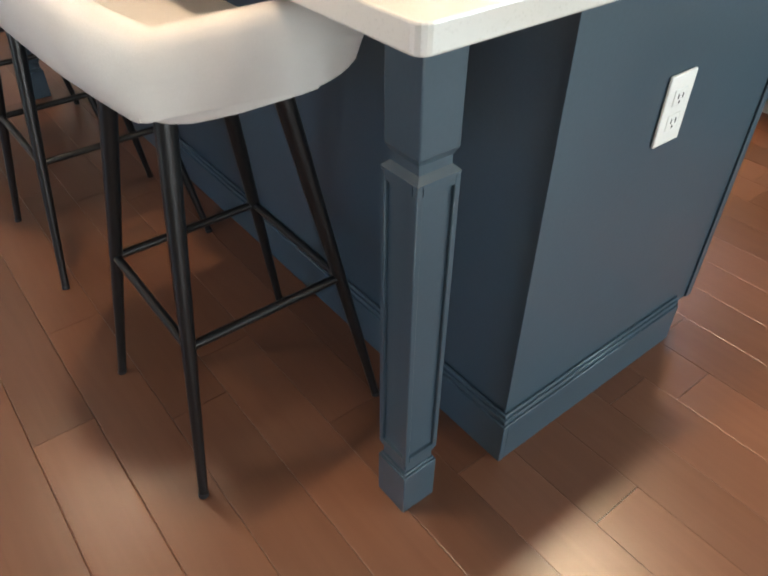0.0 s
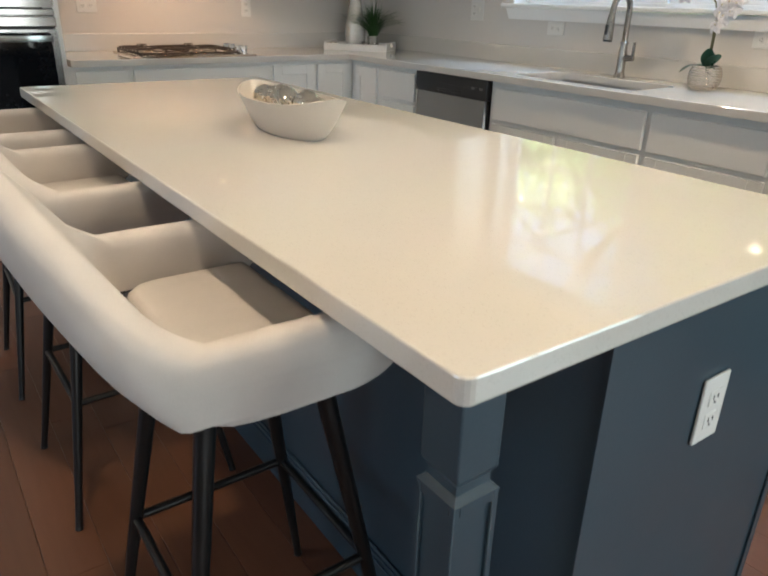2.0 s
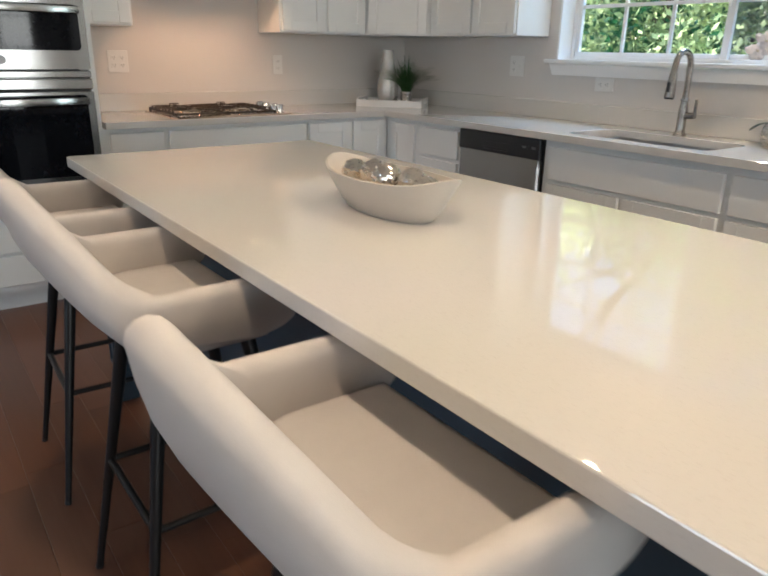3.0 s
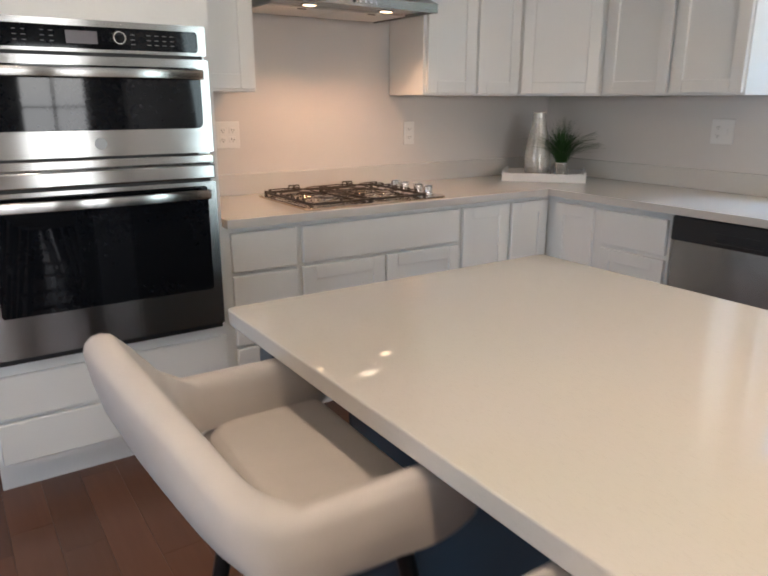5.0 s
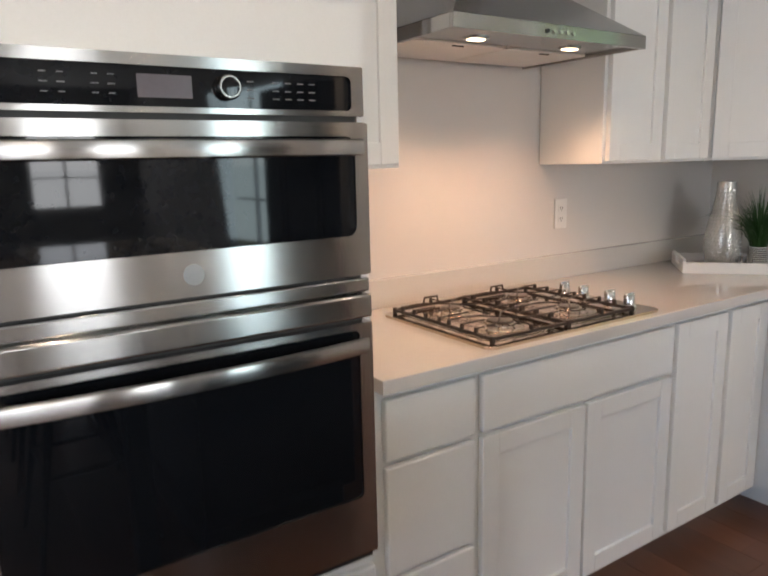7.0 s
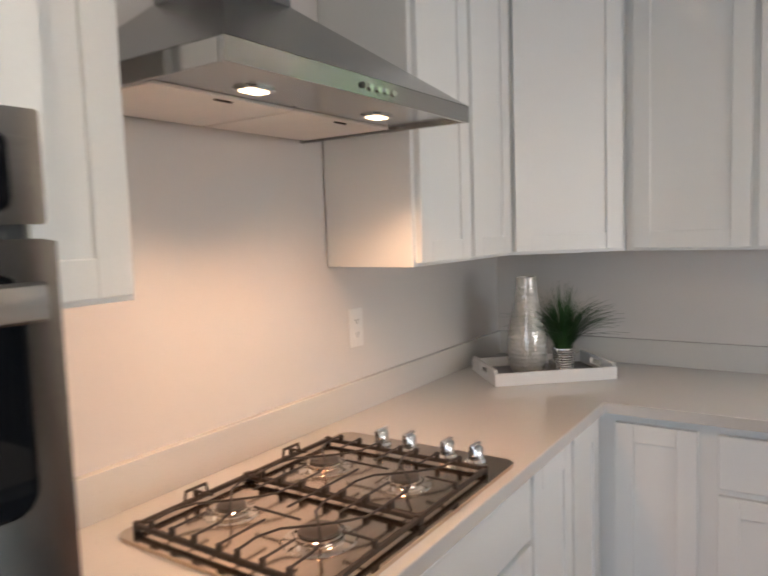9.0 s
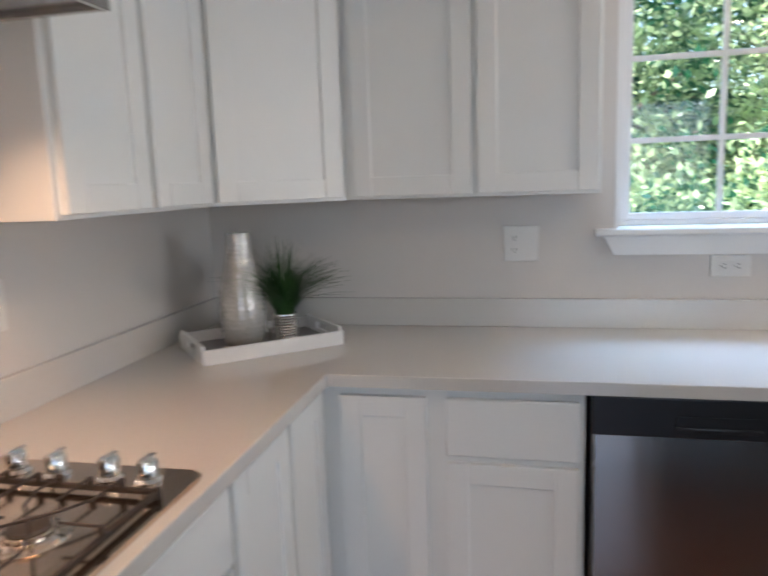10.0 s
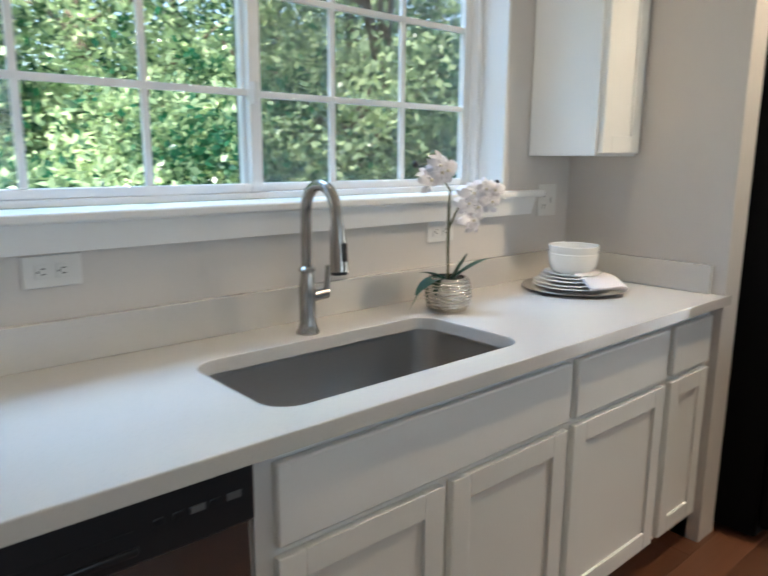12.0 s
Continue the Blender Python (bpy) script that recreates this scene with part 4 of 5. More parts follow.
def refrigerator():
    r = thing("refrigerator", pose(2.50, 0.885, 0, 0, 0, -90), "tall black refrigerator beside the side wall", "refrigerator")
    W = 0.90
    part("body", box(B(), 0, W, 0.06, 0.81, 0.03, 1.98, 0.006), FRIDGE, r)
    for a, b in ((0.003, W / 2 - 0.003), (W / 2 + 0.003, W - 0.003)):
        dr = part("door", box(B(), a, b, 0, 0.055, 0.07, 1.975, 0.012, 3), FRIDGE, r)
        hx = b - 0.04 if a < 0.1 else a + 0.04
        part("handle", tube(B(), [(hx, -0.012, 0.75), (hx, -0.045, 0.78), (hx, -0.045, 1.50), (hx, -0.012, 1.53)], 0.012, 10), BLACK_METAL, dr)
    for fx in (0.08, W - 0.08):
        for fy in (0.12, 0.74):
            part("foot", tube(B(), [(fx, fy, 0), (fx, fy, 0.032)], 0.02, 10), BLACK_PLASTIC, r)


refrigerator()


# ---- island ----
def island():
    i = thing("kitchen_island", pose(0, 0, 0), "slate blue painted island with panelled end and corner posts", "island")
    x0, x1, y0, y1 = 0.868, 1.497, 0.634, 3.020
    part("body", box(B(), x0, x1 - 0.022, y0 + 0.002, y1 - 0.002, 0.1, CB - 0.001), NAVY, i, smooth=False)
    part("plinth", box(B(), x0 + 0.004, 1.425, y0 + 0.004, y1 - 0.004, 0, 0.1), NAVY, i, smooth=False)
    part("end_panel", box(B(), x0 - 0.002, x1, y0 - 0.004, y0 + 0.002, 0.1, CB - 0.001), NAVY, i, smooth=False)
    part("end_panel", box(B(), x0 - 0.002, x1, y1 - 0.002, y1 + 0.004, 0.1, CB - 0.001), NAVY, i, smooth=False)
    part("edge_strip", box(B(), x1 - 0.022, x1, y0 - 0.009, y0 - 0.004, 0.1, CB - 0.001, 0.002), NAVY, i)
    for k in range(4):
        w = (y1 - y0) / 4
        part("door", box(B(), x1 - 0.022, x1 - 0.002, y0 + 0.012 + w * k, y0 + w * (k + 1) - 0.004, 0.115, CB - 0.03, 0.003), NAVY, i)

    def moulding(pts, name):
        """A base moulding: a board with two small steps on top, along pts, with its outward side."""
        (ax, ay), (bx, by), (nx, ny) = pts
        bm = B()
        for h0, h1, d in ((0, 0.104, 0.014), (0.104, 0.116, 0.010), (0.116, 0.126, 0.006)):
            xs, ys = sorted((ax, bx)), sorted((ay, by))
            xa, xb = (xs[0] + min(0, nx * d), xs[1] + max(0, nx * d))
            ya, yb = (ys[0] + min(0, ny * d), ys[1] + max(0, ny * d))
            if nx:
                ya, yb = ya - d, yb + d
            box(bm, xa, xb, ya, yb, h0, h1, 0.0015, 1)
        part(name, bm, NAVY, i)
    moulding(((x0 - 0.002, y0 - 0.005), (x0 - 0.002, y1 + 0.005), (-1, 0)), "base_moulding")
    moulding(((x0 - 0.002, y0 - 0.004), (1.432, y0 - 0.004), (0, -1)), "base_moulding")
    moulding(((x0 - 0.002, y1 + 0.004), (1.432, y1 + 0.004), (0, 1)), "base_moulding")

    def post(px, py, s):
        p = part("corner_post", box(B(), px - 0.034, px + 0.034, py - 0.034, py + 0.034, 0.731, CB - 0.001, 0.003), NAVY, i)
        bm = B()
        for h0, h1, w in ((0.0, 0.106, 0.0375), (0.106, 0.113, 0.034), (0.113, 0.136, 0.0310), (0.136, 0.144, 0.034)):
            box(bm, px - w, px + w, py - w, py + w, h0, h1, 0.0015, 1)
        part("post_foot", bm, NAVY, p)
        bm = B()
        w = 0.0365
        box(bm, px - w + 0.006, px + w - 0.006, py - w + 0.006, py + w - 0.006, 0.144, 0.698)
        st = 0.010
        for sx in (-1, 1):
            for sy in (-1, 1):
                box(bm, px + sx * w - (st if sx > 0 else 0), px + sx * w + (st if sx < 0 else 0), py + sy * w - (st if sy > 0 else 0), py + sy * w + (st if sy < 0 else 0), 0.144, 0.698, 0.0015, 1)
        for z0, z1 in ((0.144, 0.158), (0.684, 0.698)):
            box(bm, px - w + st, px + w - st, py - w, py + w, z0, z1)
            box(bm, px - w, px - w + st + 0.001, py - w + st, py + w - st, z0, z1)
            box(bm, px + w - st - 0.001, px + w, py - w + st, py + w - st, z0, z1)
        # bevelled shoulder and the narrow neck above it
        levels = [[bm.verts.new((px + a * q, py + b * q, z)) for a, b in ((-1, -1), (1, -1), (1, 1), (-1, 1))] for q, z in ((w, 0.698), (w, 0.7005), (0.0275, 0.709), (0.0275, 0.722), (0.0335, 0.7340))]
        for lo, hi in zip(levels, levels[1:]):
            for j in range(4):
                bm.faces.new((lo[j], lo[(j + 1) % 4], hi[(j + 1) % 4], hi[j]))
        part("post_shaft", bm, NAVY, p)
    post(0.667, 0.682, 1)
    post(0.667, 2.972, -1)


island()
bm = B()
prism(bm, rounded(0.583, 1.545, 0.598, 3.057, 0.016, 4), CB, CT, 0.003, 2)
solid("island_worktop", bm, QUARTZ, "polished white quartz slab on the island", "worktop", smooth=False)


def outlet(name, m, label, gangs=1, kind="duplex"):
    o = thing(name, m, label, "outlet")
    w = 0.035 + 0.023 * (gangs - 1)
    part("plate", box(B(), -w, w, -0.006, 0, -0.060, 0.060, 0.003), PLASTIC, o)
    for g in range(gangs):
        gx = (g - (gangs - 1) / 2) * 0.046
        if kind == "mixed" and g == 1:
            part("rocker", box(B(), gx - 0.005, gx + 0.005, -0.012, -0.005, -0.012, 0.012, 0.002), PLASTIC, o)
            continue
        for gz in (-0.021, 0.021):
            f = part("receptacle", box(B(), gx - 0.0165, gx + 0.0165, -0.0075, -0.005, gz - 0.014, gz + 0.014, 0.002), PLASTIC, o)
            for sx in (-0.006, 0.006):
                part("slot", box(B(), gx + sx - 0.0012, gx + sx + 0.0012, -0.0082, -0.007, gz - 0.002, gz + 0.006), SLOT, f, smooth=False)
            part("slot", box(B(), gx - 0.002, gx + 0.002, -0.0082, -0.007, gz - 0.010, gz - 0.006), SLOT, f, smooth=False)
    return o


outlet("wall_outlet", pose(1.246, NY - 0.001, 1.19), "white duplex outlet on the wall behind the cooktop", 2)
outlet("wall_outlet", pose(2.268, NY - 0.001, 1.175), "white duplex outlet under the wall cabinet", 1)
outlet("wall_outlet", pose(EX - 0.001, 3.587, 1.20, 0, 0, -90), "white double plate with outlet and switch", 2, "mixed")
outlet("wall_outlet", pose(EX - 0.001, 2.930, 1.120, 0, 90, -90), "white sideways duplex outlet below the window", 1)
outlet("wall_outlet", pose(EX - 0.001, 1.745, 1.125, 0, 90, -90), "white sideways duplex outlet behind the orchid", 1)
outlet("wall_outlet", pose(EX - 0.001, 1.165, 1.205, 0, 0, -90), "white double plate beside the window", 2, "mixed")
outlet("island_outlet", pose(1.150, 0.629, 0.664), "white duplex outlet on the island's end panel", 1)

# fittings for all of them, the added fill lights too
for cx, cy, _, _ in CANS_AND_FILL:
    bm = B()
    lathe(bm, [(0.060, 0.0), (0.085, 0.0), (0.088, 0.004), (0.060, 0.012)], 32)
    d = thing("recessed_downlight", pose(cx, cy, CEIL - 0.013), "lit white recessed ceiling downlight, inferred or added as fill", "ceiling light", "downlights")
    part("trim_ring", bm, TRIM, d)
    bm = B()
    lathe(bm, [(0, 0.008), (0.060, 0.008), (0.060, 0.012), (0, 0.012)], 28)
    part("lens", bm, CAN_LIT, d, "lit lens")


# ---- bar stools ----
def bar_stool(m):
    s = thing("bar_stool", m, "oatmeal fabric bucket bar stool on black metal legs", "bar stool", "stools at the island")
    n = 88

    def plan(u, half, front, back, r):
        """A U from one arm's front, round the back, to the other arm's front; u from 0 to 1."""
        straight = front - (back + r)
        arc = math.pi / 2 * r
        mid = 2 * (half - r)
        total = 2 * straight + 2 * arc + mid
        d = u * total
        if d < straight:
            return front - d, -half
        d -= straight
        if d < arc:
            a = d / r
            return back + r - r * math.sin(a), -half + r - r * math.cos(a)
        d -= arc
        if d < mid:
            return back, -half + r + d
        d -= mid
        if d < arc:
            a = d / r
            return back + r - r * math.cos(a), half - r + r * math.sin(a)
        d -= arc
        return back + r + d, half

    def smooth(a, b, t):
        t = min(1, max(0, (t - a) / (b - a)))
        return t * t * (3 - 2 * t)
    bm = B()
    rings = []
    th = 0.046
    for i in range(n + 1):
        u = i / n
        k = abs(2 * u - 1)                       # 0 at the back's middle, 1 at the arms' fronts
        bk = max(0.0, 1 - (k / 0.475) ** 1.4)
        zt = 0.868 + 0.184 * bk
        zb = 0.744 + 0.026 * min(1.0, (1 - k) / 0.5)
        e = min(1, max(0, (k - 0.80) / 0.20))
        e = 1 - math.sqrt(max(0, 1 - e * e))
        zt -= 0.026 * e
        zb += 0.060 * e
        bx, by = plan(u, 0.252, 0.148, -0.174, 0.020)
        tx, ty = plan(u, 0.256, 0.142, -0.192, 0.034)
        lean = -0.125 * bk
        ix, iy = plan(u, 0.252 - th, 0.148, -0.174 + th, 0.018)
        jx, jy = plan(u, 0.256 - th, 0.142, -0.192 + th, 0.024)
        ring = []
        for q in range(7):
            v = q / 6
            w = v ** 0.8
            bulge = (0.005 + 0.020 * min(1, bk * 2.5)) * math.sin(math.pi * v)
            x, y = bx + (tx + lean - bx) * w, by + (ty - by) * w
            dx, dy = x - ix, y - iy
            ln = math.hypot(dx, dy) or 1
            ring.append((x + dx / ln * bulge, y + dy / ln * bulge, zb + (zt - 0.022 - zb) * v))
        ox, oy = ring[-1][0], ring[-1][1]
        nx, ny = jx + lean, jy
        for q in range(1, 6):
            a = math.pi * q / 6
            c = (1 - math.cos(a)) / 2
            ring.append((ox + (nx - ox) * c, oy + (ny - oy) * c, zt - 0.022 + 0.022 * math.sin(a)))
        for q in range(7):
            v = 1 - q / 6
            w = v ** 0.8
            ring.append((ix + (nx - ix) * w, iy + (ny - iy) * w, zb + (zt - 0.022 - zb) * v))
        rings.append([bm.verts.new(p) for p in ring])
    L = len(rings[0])
    for a, b in zip(rings, rings[1:]):
        for j in range(L):
            bm.faces.new((a[j], a[(j + 1) % L], b[(j + 1) % L], b[j]))
    bm.faces.new(rings[0][::-1])
    bm.faces.new(rings[-1])
    shell = part("shell", bm, FABRIC, s)
    # seams at the back corners
    for sy in (-1, 1):
        pts = []
        for q in range(9):
            v = q / 8
            pts.append((-0.1690 - 0.015 * v, sy * (0.2470 + 0.001 * v + 0.004 * math.sin(math.pi * v)), 0.772 + 0.076 * v))
        part("seam", tube(B(), pts, 0.0016, 5), FABRIC, shell)
    bm = B()
    out = [plan(i / 28, 0.208, 0.118, -0.118, 0.06) for i in range(29)]
    out = out[::-1]
    lo = [bm.verts.new((x, y, 0.750)) for x, y in out]
    hi = [bm.verts.new((x, y, 0.784)) for x, y in out]
    k = len(out)
    bm.faces.new(hi)
    bm.faces.new(lo[::-1])
    for q in range(k):
        bm.faces.new((lo[q], lo[(q + 1) % k], hi[(q + 1) % k], hi[q]))
    bmesh.ops.recalc_face_normals(bm, faces=bm.faces)
    bmesh.ops.bevel(bm, geom=[e for e in bm.edges if all(v.co.z > 0.78 for v in e.verts)], offset=0.016, segments=4, affect="EDGES", profile=0.5)
    part("seat", bm, FABRIC, s, "padded seat cushion")
    bm = B()
    o2 = [plan(i / 28, 0.236, 0.085, -0.146, 0.075) for i in range(29)][::-1]
    prism(bm, o2, 0.742, 0.757, 0.004)
    part("underside", bm, FABRIC, s)
    part("mounting_plate", box(B(), -0.135, 0.135, -0.14, 0.14, 0.728, 0.743, 0.004), BLACK_METAL, s)
    tops, feet = {}, {}
    for sx in (-1, 1):
        for sy in (-1, 1):
            top, foot = Vector((sx * 0.088, sy * 0.108, 0.735)), Vector((sx * 0.207, sy * 0.202, 0.0))
            tops[sx, sy], feet[sx, sy] = top, foot
            lg = part("leg", tube(B(), [foot, foot.lerp(top, 0.5), top], 0.0085, 14, 0.0175), BLACK_METAL, s)
            part("foot_cap", tube(B(), [foot, foot.lerp(top, 0.012)], 0.010, 12), BLACK_PLASTIC, lg)

    def at(sx, sy, h):
        return feet[sx, sy].lerp(tops[sx, sy], h)
    h = 0.330 / 0.735
    for a, b in (((-1, -1), (1, -1)), ((1, -1), (1, 1)), ((1, 1), (-1, 1)), ((-1, 1), (-1, -1))):
        part("footrest_bar", tube(B(), [at(*a, h), at(*b, h)], 0.0085, 10), BLACK_METAL, s)
    return s


stool = bar_stool(pose(0.562, 1.110, 0))
copy_thing(stool, pose(0.556, 1.895, 0, 0, 0, 1.0))
copy_thing(stool, pose(0.548, 2.605, 0, 0, 0, -1.5))


# ---- bowl of silver balls on the island ----
def boat_bowl():
    b = thing("decor_bowl", pose(1.045, 1.812, CT, 0, 0, 89), "pale ceramic boat-shaped bowl on the island", "bowl")
    bm = B()
    seg = 48
    rows = []
    for rl, rw, z, lift in ((0.0, 0.0, 0.0, 0), (0.145, 0.062, 0.0, 0), (0.155, 0.068, 0.004, 0), (0.190, 0.088, 0.04, 0.004), (0.222, 0.103, 0.078, 0.018), (0.230, 0.107, 0.088, 0.022), (0.224, 0.101, 0.089, 0.022), (0.214, 0.094, 0.075, 0.017), (0.180, 0.080, 0.04, 0.004), (0.140, 0.055, 0.012, 0), (0, 0, 0.012, 0)):
        if rl == 0:
            rows.append([bm.verts.new((0, 0, z))])
        else:
            rows.append([bm.verts.new((rl * math.cos(a), rw * math.sin(a), z + lift * math.cos(a) ** 4)) for a in (2 * math.pi * j / seg for j in range(seg))])
    for a, c in zip(rows, rows[1:]):
        for j in range(seg):
            q = list(dict.fromkeys([a[j % len(a)], a[(j + 1) % len(a)], c[(j + 1) % len(c)], c[j % len(c)]]))
            if len(q) > 2:
                bm.faces.new(q)
    part("vessel", bm, CERAMIC, b)
    return b


boat_bowl()
for k, (u, v, r) in enumerate(((-0.150, 0.004, 0.034), (-0.082, -0.010, 0.038), (-0.008, 0.010, 0.039), (0.068, -0.008, 0.038), (0.140, 0.004, 0.034))):
    bm = B()
    bmesh.ops.create_icosphere(bm, subdivisions=4, radius=r)
    for vt in bm.verts:
        vt.co += Vector([noise.noise(vt.co * 420 + Vector((k * 7, q * 31, 0))) for q in range(3)]) * 0.0036
    w = pose(1.045, 1.812, CT, 0, 0, 89) @ Vector((u, v, 0.046 + r * 0.78))
    ball = solid("decor_ball", bm, MIRROR_BITS, "silver mirror-mosaic decorative ball in the bowl", "ornament", smooth=False)
    ball.matrix_world = Matrix.Translation(w)
    tagged(ball, group="silver balls in the bowl")


# ---- tray, vase and grass in the corner ----
TR = pose(2.985, 4.405, CT, 0, 0, -48.5)


def corner_tray():
    t = thing("serving_tray", TR, "white wooden tray with cut-out handles and grey lining", "tray")
    hx, hy, hz, w = 0.225, 0.150, 0.045, 0.012
    part("base", box(B(), -hx + w, hx - w, -hy + w, hy - w, 0.002, 0.010), TRAY_GREY, t, "dark grey lining", False)
    part("long_side", box(B(), -hx, hx, -hy, -hy + w, 0, hz, 0.002), TRAY_WHITE, t)
    part("long_side", box(B(), -hx, hx, hy - w, hy, 0, hz, 0.002), TRAY_WHITE, t)
    for sx in (-1, 1):
        bm = B()
        a, c = sorted((sx * hx, sx * (hx - w)))
        box(bm, a, c, -hy + w, -0.045, 0, hz + 0.012, 0.002)
        box(bm, a, c, 0.045, hy - w, 0, hz + 0.012, 0.002)
        box(bm, a, c, -0.045, 0.045, 0, 0.022, 0.002)
        box(bm, a, c, -0.045, 0.045, 0.044, hz + 0.012, 0.002)
        part("handle_end", bm, TRAY_WHITE, t, "end with a slotted handle")


corner_tray()


def vase():
    v = thing("vase", TR @ pose(-0.045, 0.025, 0.010), "tall pearl mosaic bottle vase on the tray", "vase")
    prof = [(0, 0), (0.048, 0), (0.054, 0.012), (0.0605, 0.055), (0.0625, 0.095), (0.0600, 0.135), (0.0530, 0.180), (0.0440, 0.225), (0.0365, 0.265), (0.0325, 0.300), (0.0315, 0.330), (0.0320, 0.345), (0.0280, 0.346), (0.025, 0.32), (0, 0.30)]
    prof = [(r * 1.18, z * 1.03) for r, z in prof]
    bm = B()
    seg = 40
    lathe(bm, prof, seg)
    part("body", bm, PEARL, v)
    # mosaic lozenges standing a little proud
    bm = B()
    for r in range(22):
        z = 0.018 + r * 0.0145
        rad = np.interp(z, [p[1] for p in prof[1:12]], [p[0] for p in prof[1:12]])
        cnt = max(10, int(2 * math.pi * rad / 0.0135))
        for q in range(cnt):
            a = 2 * math.pi * (q + 0.5 * (r % 2)) / cnt
            c, sn = math.cos(a), math.sin(a)
            h, w = 0.0058, 0.0052
            rr = rad + 0.0012 + 0.0008 * random.random()
            t = Vector((-sn, c, 0))
            o = Vector((c * rr, sn * rr, z))
            nrm = Vector((c, sn, 0)) * 0.0022
            vs = [bm.verts.new(o - t * w - Vector((0, 0, h)) - nrm), bm.verts.new(o + t * w - Vector((0, 0, h)) - nrm), bm.verts.new(o + t * w + Vector((0, 0, h)) - nrm), bm.verts.new(o - t * w + Vector((0, 0, h)) - nrm)]
            tip = bm.verts.new(o + nrm * 0.3)
            for e in range(4):
                bm.faces.new((vs[e], vs[(e + 1) % 4], tip))
    me = part("mosaic", bm, PEARL, v, "raised pearly tesserae", False)
    tagged(me, kind="stuff")


vase()


def grass_pot():
    g = thing("potted_grass", TR @ pose(0.090, 0.010, 0.010), "artificial green grass in a ribbed silver pot", "plant")
    bm = B()
    prof = [(0, 0), (0.034, 0)]
    for i in range(9):
        z = 0.004 + i * 0.009
        prof += [(0.037 + 0.004 * i / 9, z), (0.0395 + 0.004 * i / 9, z + 0.0045)]
    prof += [(0.042, 0.086), (0.038, 0.086), (0.036, 0.070), (0, 0.070)]
    lathe(bm, prof, 32)
    part("pot", bm, CHROME, g, "ribbed silver pot")
    bm = B()
    for i in range(420):
        a = random.uniform(0, 2 * math.pi)
        r0 = random.uniform(0, 0.028)
        spread = random.uniform(0.02, 0.185) if random.random() < 0.82 else random.uniform(0.16, 0.23)
        hgt = random.uniform(0.15, 0.275) * (1.05 - 0.9 * max(0, spread - 0.06))
        da = Vector((math.cos(a), math.sin(a), 0))
        side = Vector((-da.y, da.x, 0))
        prev = None
        w0 = random.uniform(0.0024, 0.0042)
        for q in range(6):
            v = q / 5
            c = da * (r0 + spread * v ** 1.7) + Vector((0, 0, 0.068 + hgt * (v - 0.18 * v ** 3 * spread / 0.1)))
            w = w0 * (1 - v) + 0.0002
            cur = (bm.verts.new(c - side * w), bm.verts.new(c + side * w + Vector((0, 0, 0.0006))))
            if prev:
                bm.faces.new((prev[0], prev[1], cur[1], cur[0]))
            prev = cur
    tagged(part("grass_blades", bm, GRASS_LEAF, g, "thin arching green blades"), kind="stuff")


grass_pot()
bm = B()
lathe(bm, [(0, 0), (0.012, 0), (0.014, 0.01), (0.013, 0.045), (0.014, 0.05), (0.0, 0.05)], 18)
vot = solid("tea_light_holder", bm, CHROME, "small silver tea light holder on the tray", "candle holder")
vot.matrix_world = TR @ pose(0.028, -0.035, 0.010)


